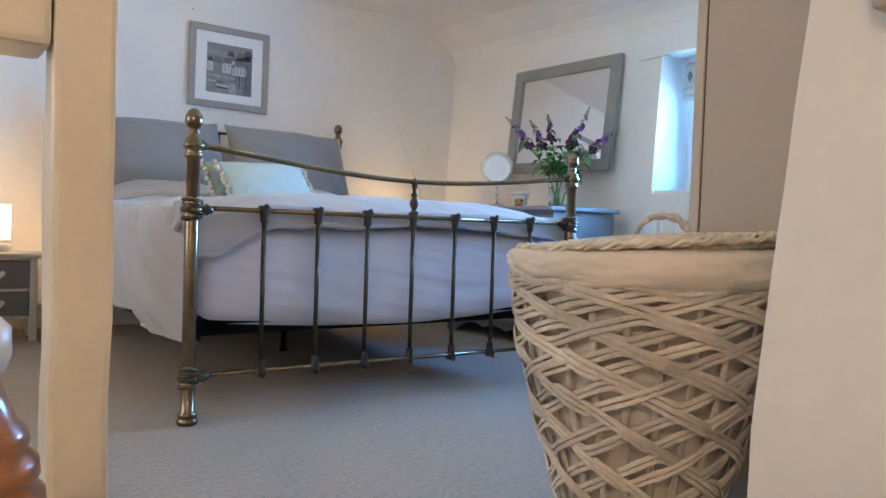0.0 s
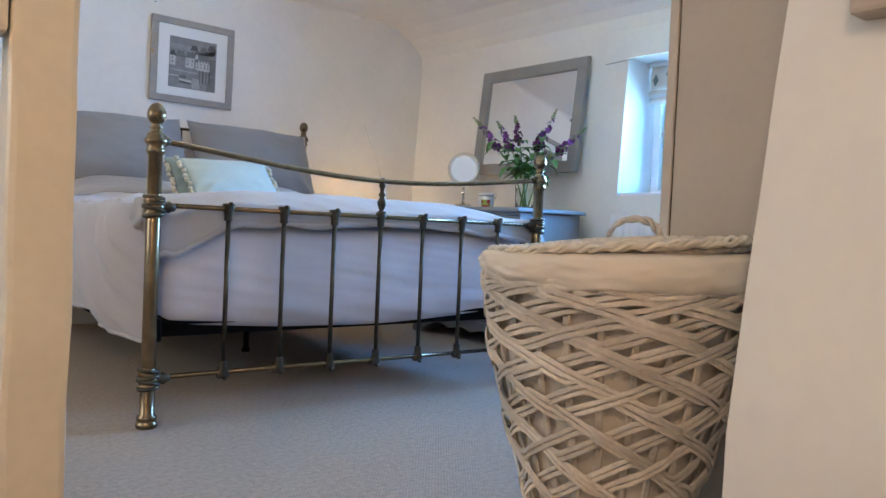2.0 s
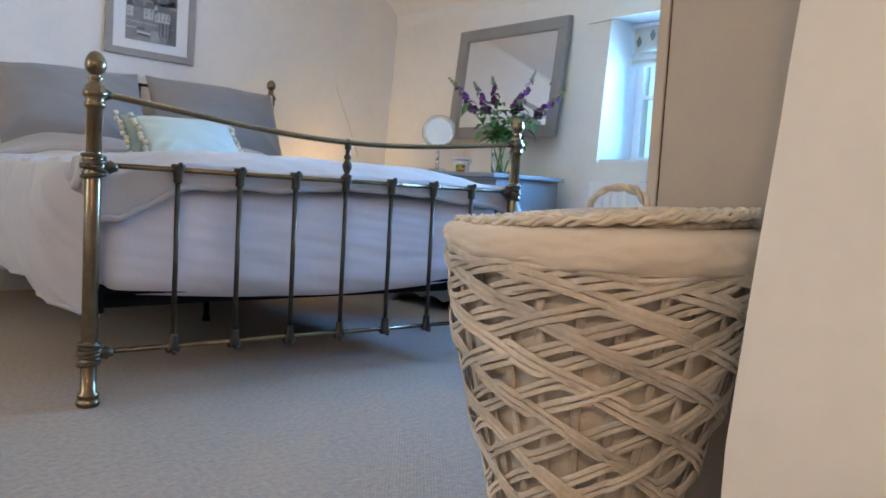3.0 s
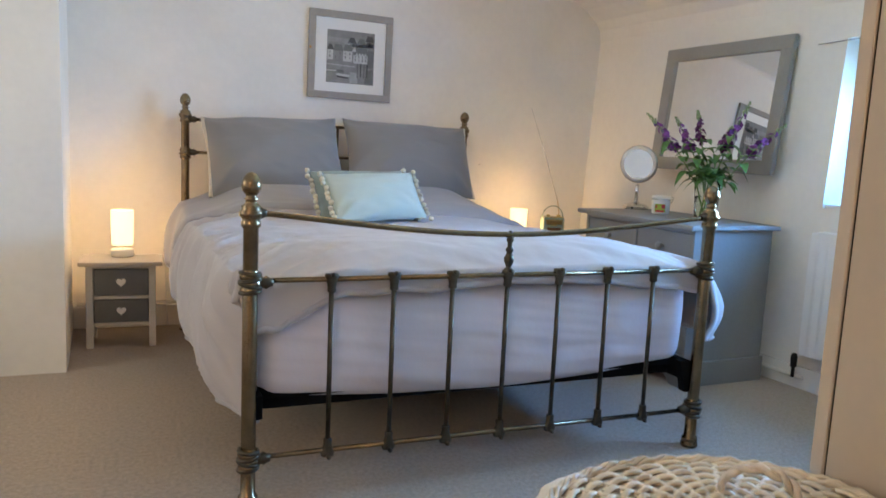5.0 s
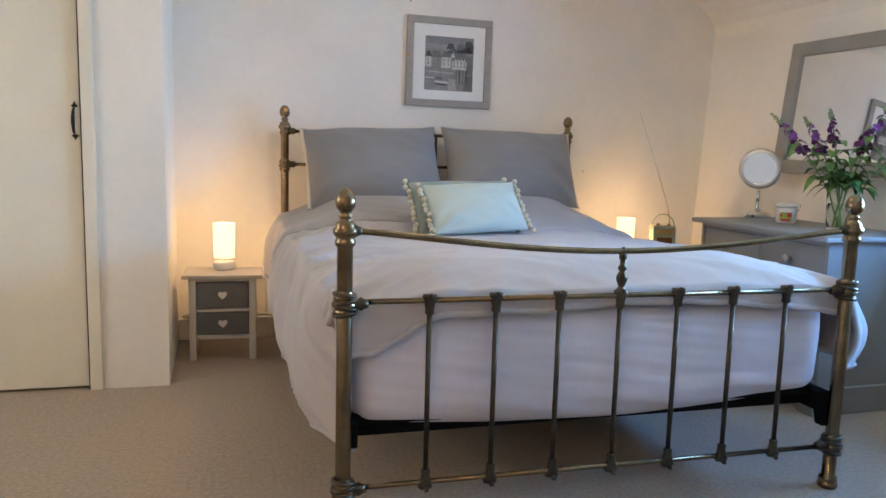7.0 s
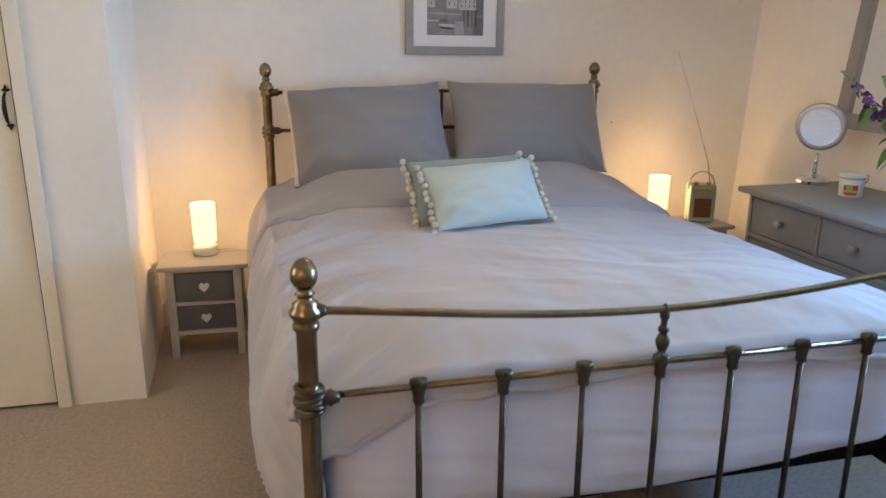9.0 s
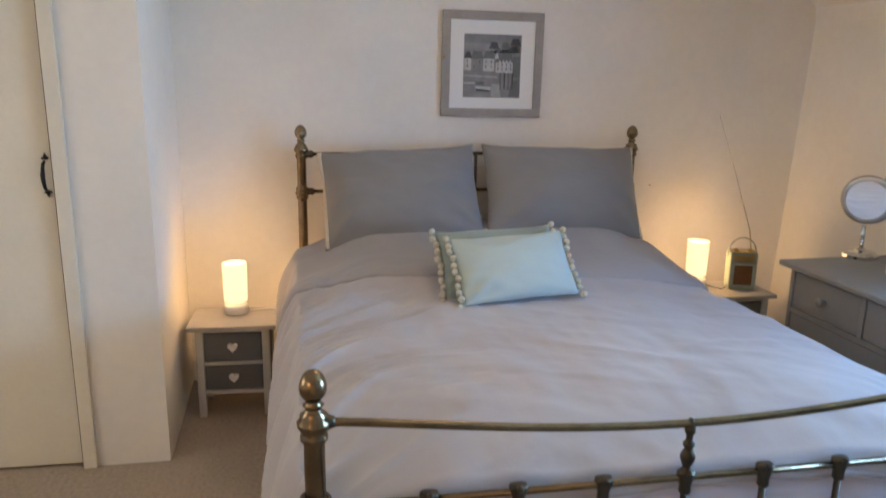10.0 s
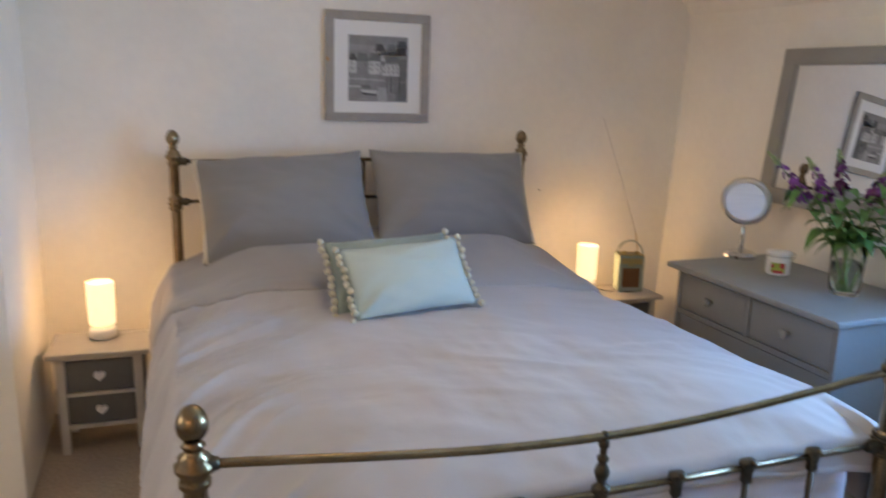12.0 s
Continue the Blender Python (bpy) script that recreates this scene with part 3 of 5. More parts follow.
def puffed(w, h, t, n=30, seed=0.0, corner=0.9, crease=0.01, m=None):
    """A stuffed pillow: pinched edges, full middle, soft creases."""
    bm = bmesh.new()
    for side in (1, -1):
        def place(u, v):
            a, b = 2 * u - 1, 2 * v - 1
            f = (max(0, 1 - abs(a) ** 2.3) ** 0.68) * (max(0, 1 - abs(b) ** 2.2) ** 0.68)
            pull = 1 - (0.06 + 0.05 * noise.noise((a * 1.6, seed, 2.0 + (b > 0)))) * (1 - abs(a) ** 3) * abs(b) ** 5
            pull2 = 1 - 0.045 * (1 - abs(b) ** 2) * abs(a) ** 6
            rad = math.sin(9 * math.atan2(1.05 - abs(b), 1.05 - abs(a)) + seed + 2 * a) * max(0, (a * a + b * b) - 0.55) * 0.02
            tuck = 0.013 * smooth(0.2, 0.9, abs(a)) * smooth(0.25, -0.8, b) * (1 - 2 * abs(math.sin(7 * (abs(a) + 0.8 * b) + seed)) ** 0.7) * min(1.0, f * 1.6)
            z = side * tuck + side * (t / 2) * f + side * rad * f + side * crease * f * fbm(a * 1.5 + seed, b * 2.6 + 0.6 * a, side + seed) + 0.004 * noise.noise((a * 3, b * 3, seed))
            return Vector((a * w / 2 * pull2, b * h / 2 * pull, z))
        grid(n, n, place, bm)
    bmesh.ops.remove_doubles(bm, verts=bm.verts, dist=0.0008)
    if m is not None:
        bmesh.ops.transform(bm, matrix=m, verts=bm.verts)
    return bm


for cx, cz, w, tilt, yaw, roll, sd in ((1.122, 0.945, 0.70, 62, 0, 3.0, 1.0), (1.868, 0.955, 0.73, 62, 0, -1.5, 5.0)):
    m = pose(cx, 4.285, cz, tilt, 0, yaw) @ pose(0, 0, 0, 0, 0, roll)
    ob = part("pillow", puffed(w + 0.012, 0.455, 0.27, 52, sd, crease=0.012), GREYCLOTH, smooth=True)
    ob.matrix_world = m
    tagged(ob, "plump grey cotton pillow leaning on the headboard", "pillow", "pillows on the bed")
    # Cream tube along the pillow's outer edge, paler than its cloth.
    if sd == 1.0:
        part("pillow_edge", tube([(-w / 2 * (1 - 0.045 * (1 - (b / 8) ** 2)) + 0.002, b / 8 * 0.22, 0.003) for b in range(-8, 9)], 0.011, 8), CREAMEDGE, ob, "cream side edge", smooth=True)
    else:
        part("pillow_edge", tube([(w / 2 * (1 - 0.045 * (1 - (b / 8) ** 2)) - 0.002, b / 8 * 0.22, 0.003) for b in range(-8, 9)], 0.007, 8), CREAMEDGE, ob, "cream side edge", smooth=True)


def pompom_mesh():
    bm = bmesh.new()
    bmesh.ops.create_icosphere(bm, subdivisions=2, radius=0.0125)
    for v in bm.verts:
        v.co *= 1 + 0.16 * noise.noise(v.co * 260)
    return bm


def cushion(m, w, h, t, mat, label, seed, sides):
    ob = part("cushion", puffed(w, h, t, 26, seed, crease=0.012), mat, smooth=True)
    ob.matrix_world = m
    tagged(ob, label, "cushion", "pompom cushions")
    first = None
    for s in sides:
        for k in range(11):
            b = -1 + 2 * k / 10
            if first is None:
                pm = part("pompom", pompom_mesh(), POM, ob, "cream woollen pompom", smooth=True)
                first = pm.data
            else:
                pm = new("pompom", first)
                pm.parent = ob
                pm["label"] = "cream woollen pompom"
            pm.location = (s * (w / 2 * (1 - 0.045 * (1 - b * b)) + 0.010 + 0.004 * math.sin(k * 2.3 + seed)), b * h / 2, 0.004 * math.sin(k * 1.9))
            pm.rotation_euler = (k, k * 2, s)
    return ob


cushion(pose(1.447, 3.572, 0.795, 47, 0, 3) @ pose(0, 0, 0, 0, 0, 3), 0.447, 0.276, 0.13, MINT, "pale mint cushion with cream pompom edges on the duvet", 2.0, (-1, 1))
cushion(pose(1.415, 3.66, 0.792, 50, 0, 2) @ pose(0, 0, 0, 0, 0, 2), 0.465, 0.29, 0.10, SAGE, "sage green cushion with cream pompoms behind a mint one", 6.0, (-1, 1))

# ---- fixed joinery and fittings ----
door = thing("door_1", "cream painted plank cupboard door, closed, with a black iron handle", "door", kind="structure")
part("door_leaf", box(DX0 + 0.004, DX1 - 0.005, DOORWALL + 0.012, DOORWALL + 0.05, 0.012, DZ - 0.005, 0.003), DOORPAINT, door)
# Black sheet behind the leaf paints the shade of its gaps.
part("door_gap_shade", box(DX0, DX1, DOORWALL + 0.06, DOORWALL + 0.11, -0.02, DZ), BLACKBASE_GAPS, door, "black sheet painting the shade behind the door")
bm = tube([(-0.181, DOORWALL - 0.002, 1.060 + 0.006), (-0.181, DOORWALL - 0.018, 1.072)] + [(-0.181, DOORWALL - 0.018 - 0.014 * math.sin(math.pi * k / 10), 1.072 + 0.086 * k / 10) for k in range(1, 10)] + [(-0.181, DOORWALL - 0.018, 1.158), (-0.181, DOORWALL - 0.002, 1.166)], lambda t: 0.0045 + 0.003 * math.sin(math.pi * t), 10)
handle = part("door_handle", bm, BLACKIRON, door, "black wrought iron pull", smooth=True)
for z, s in ((1.062, -1), (1.170, 1)):
    bm = prism([(-0.181 - 0.007, z), (-0.181 - 0.014, z + s * 0.006), (-0.181 - 0.006, z + s * 0.011), (-0.181, z + s * 0.024), (-0.181 + 0.006, z + s * 0.011), (-0.181 + 0.014, z + s * 0.006), (-0.181 + 0.007, z)], DOORWALL + 0.006, DOORWALL + 0.012)
    part("handle_plate", bm, BLACKIRON, handle)
arch = thing("trim", "cream painted door architrave", "trim", kind="structure")
for o in ((DX1 + 0.002, DX1 + 0.052, 0.0, DZ + 0.052), (DX0 - 0.052, DX0 - 0.002, 0.0, DZ + 0.052)):
    bm = box(o[0], o[1], DOORWALL - 0.018, DOORWALL - 0.002, o[2], o[3], 0.005, 2)
    part("architrave", bm, DOORPAINT, arch)
part("architrave", box(DX0 - 0.002, DX1 + 0.002, DOORWALL - 0.018, DOORWALL - 0.002, DZ + 0.002, DZ + 0.052, 0.005, 2), DOORPAINT, arch)
# Thin black strip paints a line of shade along the door edge.
part("edge_shade_strip", box(DX1 - 0.004, DX1, DOORWALL + 0.0, DOORWALL + 0.012, 0.0, DZ), BLACKBASE_GAPS, arch)

sw = thing("light_switch", "white square pull-cord switch plate on the wall", "switch", pose(0.017, DOORWALL, 1.745))
part("plate", box(-0.05, 0.05, -0.009, 0.002, -0.045, 0.045, 0.003, 2), WHITE, sw)
part("rocker", box(-0.012, 0.012, -0.013, -0.009, -0.012, 0.012, 0.002), WHITE, sw)
for x in (-0.034, 0.034):
    part("screw", lathe([(0.0035, -0.0105), (0.0035, -0.0085)], 10, (x, 0, 0), axis="y"), BLACKIRON, sw)

bm = box(0.14, 3.16, BACK - 0.018, BACK - 0.001, 0.0, 0.115, 0.004, 1)
structure("baseboard", bm, PLASTER, "white painted skirting board")
bm = prism([(east(BACK, 0) - 0.02, BACK - 0.02), (east(BACK, 0) - 0.001, BACK - 0.02), (east(NEARY, 0) - 0.001, NEARY), (east(NEARY, 0) - 0.02, NEARY)], 0.0, 0.10, "z")
structure("baseboard_east", bm, PLASTER, "white painted skirting board")
pipe = tagged(part("heating_pipe", tube([(0.16, BACK - 0.04, 0.135), (1.6, BACK - 0.04, 0.137), (3.12, BACK - 0.04, 0.135)], 0.0085, 10), PLASTER, smooth=True), "white painted heating pipe above the skirting", "pipe")
for x in (0.2, 1.0, 1.9, 2.9):
    part("pipe_clip", box(x, x + 0.012, BACK - 0.05, BACK - 0.001, 0.124, 0.147, 0.003), WHITE, pipe)
pipe = tagged(part("heating_pipe", tube([(east(3.5, 0) - 0.04, 3.5, 0.06), (east(2.72, 0) - 0.04, 2.72, 0.06)], 0.0085, 10), PLASTER, smooth=True), "white painted heating pipe along the skirting", "pipe")
part("pipe_clip", box(east(3.0, 0) - 0.052, east(3.0, 0) - 0.019, 3.0, 3.012, 0.05, 0.072, 0.003), WHITE, pipe)
# Small near-black block where the wall meets the ceiling.
stub = tagged(part("dark_block", box(1.306, 1.424, BACK - 0.03, BACK + 0.01, 2.012, 2.04, 0.002), material("rough_black", (0.02, 0.014, 0.01), 0.9, var=0.4, scale=30, bump=0.6)), "small dark block under the ceiling", "beam")
tagged(part("nail", tube([(1.365, BACK + 0.002, 1.835), (1.365, BACK - 0.012, 1.838)], 0.0022, 6), BLACKIRON), "small iron nail in the wall above a picture", "nail")
tagged(part("nail", tube([(2.44, BACK + 0.002, 0.935), (2.44, BACK - 0.010, 0.937)], 0.0026, 6), BLACKIRON), "small nail in the plaster beside the bed", "nail")

# window
WX = 3.62
win = thing("window_1", "white casement window in a deep plastered reveal", "window", kind="structure")
for o in ((WY0, WY0 + 0.05, WZ0, WZ1), (WY1 - 0.05, WY1, WZ0, WZ1), (WY0 + 0.05, WY1 - 0.05, WZ0, WZ0 + 0.05), (WY0 + 0.05, WY1 - 0.05, WZ1 - 0.05, WZ1)):
    part("window_frame", box(WX, WX + 0.06, o[0], o[1], o[2], o[3], 0.004), WHITE, win)
mid = (WY0 + WY1) / 2
part("mullion", box(WX + 0.005, WX + 0.055, mid - 0.025, mid + 0.025, WZ0 + 0.05, WZ1 - 0.05, 0.004), WHITE, win)
for a, b in ((WY0 + 0.05, mid - 0.025), (mid + 0.025, WY1 - 0.05)):
    part("glazing_bar", box(WX + 0.015, WX + 0.045, a, b, 1.20, 1.222, 0.003), WHITE, win)
    p = part("pane", box(WX + 0.028, WX + 0.032, a - 0.003, b + 0.003, WZ0 + 0.047, WZ1 - 0.047), PANE, win)
    p.visible_shadow = False
part("window_sill", box(east(2.3, 0.83) - 0.012, WX, WY0 + 0.003, WY1 - 0.003, WZ0 - 0.002, WZ0 + 0.02, 0.005, 2), WHITE, win)

BLIND = material("printed_blind_linen", (0.62, 0.60, 0.52), 0.9, var=0.05, scale=4, grain=300, bump=0.2)
PRINT = material("sage_leaf_print", (0.22, 0.27, 0.24), 0.9, var=0.2)
bl = thing("roman_blind", "cream roman blind printed with grey-green leaves, drawn up", "blind")
for k, (z0, z1, dx) in enumerate(((1.44, 1.585, 0.0), (1.40, 1.445, -0.012), (1.365, 1.41, -0.004))):
    part("fold", grid(1, 10, lambda u, v: (3.575 + dx - 0.018 * math.sin(math.pi * v) + (0.002 if u > 0.5 else 0), WY0 + 0.03 + u * (WY1 - WY0 - 0.04), z0 + (z1 - z0) * v)), BLIND, bl, smooth=True)
for i in range(9):
    y, z = WY1 - 0.05 - 0.085 * i, 1.50 + 0.03 * math.sin(i * 2.1)
    part("leaf_print", prism([(y + 0.018 * math.cos(a) * (0.5 if k % 2 else 1), z + 0.032 * math.sin(a)) for k, a in enumerate([j * 0.785 for j in range(8)])], 3.5515, 3.5535, "x"), PRINT, bl)
part("headrail", box(3.555, 3.595, WY0 + 0.02, WY1 - 0.006, 1.578, 1.598, 0.002), WHITE, bl)
wire = [(east(2.85, 1.58) - 0.006, 2.93 - 0.24 * k / 6, 1.583 + 0.006 * k / 6) for k in range(7)]
tagged(part("curtain_wire", tube(wire, 0.0028, 6), CHROME, smooth=True), "thin metal curtain wire above the window", "wire")

# Unseen window, added to house the west fill lamp.
west = thing("added_window", "unseen white casement window added round a fill lamp", "window", kind="structure")
for o in ((VY0, VY0 + 0.05, VZ0, VZ1), (VY1 - 0.05, VY1, VZ0, VZ1), (VY0 + 0.05, VY1 - 0.05, VZ0, VZ0 + 0.05), (VY0 + 0.05, VY1 - 0.05, VZ1 - 0.05, VZ1), ((VY0 + VY1) / 2 - 0.025, (VY0 + VY1) / 2 + 0.025, VZ0 + 0.05, VZ1 - 0.05)):
    part("window_frame", box(LEFTX - 0.2, LEFTX - 0.14, o[0], o[1], o[2], o[3], 0.003), WHITE, west)
part("pane", box(LEFTX - 0.172, LEFTX - 0.168, VY0 + 0.048, VY1 - 0.048, VZ0 + 0.048, VZ1 - 0.048), PANE, west).visible_shadow = False

# outside ground and a green hedge, seen and reflected through the glass
tagged(part("ground", box(3.9, 60, -40, 40, -2.7, -2.65), material("lawn_grass", (0.09, 0.16, 0.035), 0.95, var=0.3, scale=0.8, grain=12, bump=0.5)), "green lawn outside the cottage", "ground", kind="structure")

# Emissive board: the bright view outside is its own glow and lights the room.
m = bpy.data.materials.new("glowing_garden_backdrop")
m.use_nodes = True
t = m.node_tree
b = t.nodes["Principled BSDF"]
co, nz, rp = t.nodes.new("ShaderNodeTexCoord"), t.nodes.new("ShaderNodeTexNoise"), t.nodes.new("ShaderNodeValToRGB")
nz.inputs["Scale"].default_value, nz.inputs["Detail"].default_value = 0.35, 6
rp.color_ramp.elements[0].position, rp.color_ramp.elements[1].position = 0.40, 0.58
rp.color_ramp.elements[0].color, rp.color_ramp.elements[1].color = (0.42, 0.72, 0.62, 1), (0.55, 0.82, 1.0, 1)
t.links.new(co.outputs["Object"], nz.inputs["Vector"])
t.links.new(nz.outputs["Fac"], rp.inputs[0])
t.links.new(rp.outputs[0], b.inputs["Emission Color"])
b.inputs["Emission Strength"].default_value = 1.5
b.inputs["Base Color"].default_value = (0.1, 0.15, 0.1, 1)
tagged(part("backdrop", box(14.0, 14.1, -20, 24, -2.65, 9.0), m), "flat glowing backdrop of pale garden and sky beyond the window", "backdrop", kind="structure")

rad = thing("radiator", "white steel panel radiator below the window", "radiator")
RY0, RY1 = 1.55, 2.735


def rad_place(u, v):
    y = RY0 + (RY1 - RY0) * u
    x = east(y, 0.45) - 0.085 - 0.007 * (0.5 + 0.5 * math.cos(u * 24 * 2 * math.pi)) * min(1, min(v, 1 - v) * 14)
    return x, y, 0.17 + 0.56 * v


bm = grid(192, 12, rad_place)
part("front_panel", bm, WHITE, rad, smooth=True)
part("top_grille", box(east(2.3, 0.5) - 0.083, east(2.3, 0.5) - 0.03, RY0 + 0.004, RY1 - 0.004, 0.722, 0.735, 0.003), WHITE, rad)
# Slots are raised dark boxes; the openings' shade is in their colour.
for k in range(26):
    y = RY0 + 0.03 + k * 0.0345
    part("slot_shade", box(east(2.3, 0.5) - 0.072, east(2.3, 0.5) - 0.04, y, y + 0.02, 0.735, 0.737), GREYDARK, rad)
part("end_panel", box(east(RY1, 0.45) - 0.088, east(RY1, 0.45) - 0.03, RY1 - 0.004, RY1, 0.17, 0.73, 0.002), WHITE, rad)
v = part("valve", lathe([(0.008, 0.055), (0.008, 0.10), (0.014, 0.105), (0.015, 0.15), (0.011, 0.165), (0.004, 0.168)], 14, (east(2.76, 0.1) - 0.06, 2.762, 0.0)), BLACKIRON, rad, "dark radiator valve", smooth=True)

# ---- picture over the bed ----
pic = thing("framed_picture", "grey framed harbour print with a wide white mount", "picture", pose(1.5875, BACK - 0.012, 1.520, 0, 0.55, 0))
W2, H2, FW = 0.2445, 0.2425, 0.039
for o in ((-W2, W2, H2 - FW, H2), (-W2, W2, -H2, -H2 + FW)):
    part("frame_bar", box(o[0], o[1], -0.013, 0.010, o[2], o[3], 0.003), PICFRAME, pic)
for o in ((-W2, -W2 + FW), (W2 - FW, W2)):
    part("frame_bar", box(o[0], o[1], -0.0128, 0.010, -H2 + FW, H2 - FW, 0.002), PICFRAME, pic)
MOUNT = material("white_mount_card", (0.78, 0.78, 0.76), 0.8, var=0.02, bump=0.03)
part("mount", box(-W2 + FW, W2 - FW, -0.002, 0.006, -H2 + FW, H2 - FW), MOUNT, pic)


def tone(v, tint=(1.0, 1.0, 0.98)):
    return material("print_ink", tuple(v * c for c in tint), 0.7, var=0.14, scale=25, grain=160, bump=0)


T = {k: tone(v) for k, v in dict(sky=0.24, haze=0.29, white=0.50, pale=0.38, mid=0.25, dim=0.16, dark=0.08).items()}
PX0, PX1, PZ0, PZ1 = -0.139, 0.139, -0.152, 0.140


def ink(name, outline, depth, k):
    pts = [(PX0 + (PX1 - PX0) * u, PZ0 + (PZ1 - PZ0) * w) for u, w in outline]
    part(name, prism(pts, -0.0024 - depth * 0.0004, -0.002), T[k], pic)


def patch_of(name, u0, u1, w0, w1, depth, k, skew=0.0):
    ink(name, [(u0, w0), (u1, w0 + skew), (u1, w1 + skew), (u0, w1)], depth, k)


def gabled(u0, u1, w0, w1, top, wall, roof, depth=3):
    """A printed house: pale wall under a sloping roof, small panes."""
    patch_of("printed_house", u0, u1, w0, w1, depth, wall)
    ink("printed_roof", [(u0 - 0.01, w1 - 0.012), (u1 + 0.015, w1 - 0.012), (u1 - 0.03, top), (u0 + 0.035, top)], depth + 1, roof)
    n = max(1, round((u1 - u0) / 0.085))
    for q in range(n):
        for row in (0.24, 0.62):
            u, w = u0 + (u1 - u0) * (q + 0.36) / n, w0 + (w1 - w0) * row
            patch_of("printed_window", u, u + 0.022, w, w + 0.042, depth + 2, "dim" if (q + int(row * 10)) % 3 else "mid")


patch_of("printed_sky", 0, 1, 0, 1, 1, "sky")
patch_of("printed_sky", 0, 1, 0.70, 0.86, 2, "haze", -0.02)
ink("printed_hill", [(0, 0.6), (0, 0.76), (0.28, 0.78), (0.45, 0.72), (0.62, 0.78), (0.8, 0.84), (1, 0.9), (1, 0.55)], 3, "mid")
gabled(0.44, 0.60, 0.70, 0.78, 0.88, "pale", "dark")
gabled(0.64, 0.80, 0.71, 0.78, 0.88, "white", "dim")
gabled(0.81, 0.98, 0.72, 0.84, 0.94, "white", "dark")
gabled(0.01, 0.13, 0.43, 0.63, 0.72, "white", "dark", 5)
gabled(0.13, 0.33, 0.42, 0.62, 0.73, "mid", "dim", 5)
gabled(0.34, 0.53, 0.42, 0.63, 0.74, "white", "dim", 5)
gabled(0.56, 0.86, 0.40, 0.57, 0.70, "white", "dim", 5)
patch_of("printed_gable", 0.86, 0.99, 0.32, 0.66, 5, "dim")
ink("printed_gable", [(0.53, 0.62), (0.58, 0.74), (0.61, 0.62)], 9, "white")
for q in range(4):
    ink("printed_dormer", [(0.60 + 0.062 * q, 0.56), (0.63 + 0.062 * q, 0.605), (0.652 + 0.062 * q, 0.56)], 9, "white")
patch_of("printed_quay", 0, 0.62, 0.27, 0.42, 8, "mid", -0.02)
patch_of("printed_quay", 0, 0.60, 0.335, 0.36, 9, "pale", -0.02)
patch_of("printed_water", 0, 1, 0, 0.25, 8, "mid")
patch_of("printed_water", 0.49, 0.66, 0.01, 0.22, 9, "pale")
patch_of("printed_water", 0.1, 0.44, 0.02, 0.045, 9, "haze")
for q in range(4):
    patch_of("printed_post", 0.64 + 0.07 * q, 0.662 + 0.07 * q, 0.12 + 0.02 * (q % 2), 0.40, 10, "dark" if q % 2 else "dim")
ink("printed_shadow", [(0.8, 0.02), (0.99, 0.0), (0.99, 0.32), (0.84, 0.26)], 10, "dim")
ink("printed_boat", [(0.22, 0.14), (0.47, 0.12), (0.50, 0.17), (0.2, 0.18)], 10, "white")
ink("printed_boat", [(0.24, 0.10), (0.45, 0.09), (0.47, 0.12), (0.22, 0.14)], 11, "dark")
ink("printed_boat", [(0.23, 0.20), (0.36, 0.2), (0.36, 0.25), (0.22, 0.25)], 10, "dim")
patch_of("printed_boat", 0.0, 0.2, 0.215, 0.24, 10, "white")
part("wood_knot", box(-W2 + 0.002, -W2 + 0.016, -0.0145, -0.01, 0.022, 0.04, 0.003), material("bare_wood_chip", (0.45, 0.22, 0.06), 0.6, var=0.2), pic, "bare wood chip in the paint")

# ---- bedside tables and lamps ----


def heart(cx, cz, s, y0, y1):
    pts = []
    for k in range(24):
        a = 2 * math.pi * k / 24
        pts.append((cx + s * 0.062 * 16 * math.sin(a) ** 3 / 16 * 16 / 17, cz + s * 0.0036 * (13 * math.cos(a) - 5 * math.cos(2 * a) - 2 * math.cos(3 * a) - math.cos(4 * a))))
    return prism(pts, y0, y1)


PALEFRAME = material("off_white_table_paint", (0.55, 0.53, 0.49), 0.5, var=0.07, scale=7, grain=80, bump=0.1)


def bedside(m, h, label):
    t = thing("bedside_table", label, "bedside table", m, "bedside tables")
    w, d = 0.155, 0.115
    part("tabletop", box(-0.186, 0.186, -0.135, 0.135, h - 0.02, h, 0.005, 2), GREIGE, t, "warm grey top board")
    for x in (-w, w - 0.032):
        for y in (-d, d - 0.03):
            part("leg", box(x, x + 0.032, y, y + 0.03, 0, h - 0.021, 0.002), PALEFRAME, t)
    for z0, z1 in ((0.105, 0.122), (0.238, 0.252), (h - 0.034, h - 0.021)):
        part("rail", box(-w + 0.032, w - 0.032, -d + 0.003, -d + 0.022, z0, z1, 0.0015), PALEFRAME, t)
    for x in (-w + 0.006, w - 0.014):
        part("side_panel", box(x, x + 0.008, -d + 0.03, d - 0.03, 0.105, h - 0.022), GREYDARK, t)
    part("back_panel", box(-w + 0.032, w - 0.032, d - 0.02, d - 0.012, 0.105, h - 0.022), GREYDARK, t)
    part("shelf_board", box(-w + 0.015, w - 0.015, -d + 0.022, d - 0.021, 0.108, 0.116), GREYDARK, t)
    for z0, z1 in ((0.125, 0.235), (0.255, h - 0.037)):
        dr = part("drawer", box(-w + 0.035, w - 0.035, -d + 0.006, d - 0.035, z0, z1, 0.002), GREYDARK, t, "dark grey drawer front")
        part("heart_knob", heart(0, (z0 + z1) / 2 + 0.002, 0.36, -d - 0.012, -d + 0.006), WHITE, dr, "white heart-shaped knob")
    return t


bedside(pose(0.378, 4.262, 0, 0, 0, -2), 0.42, "small grey two-drawer bedside table with white heart knobs")
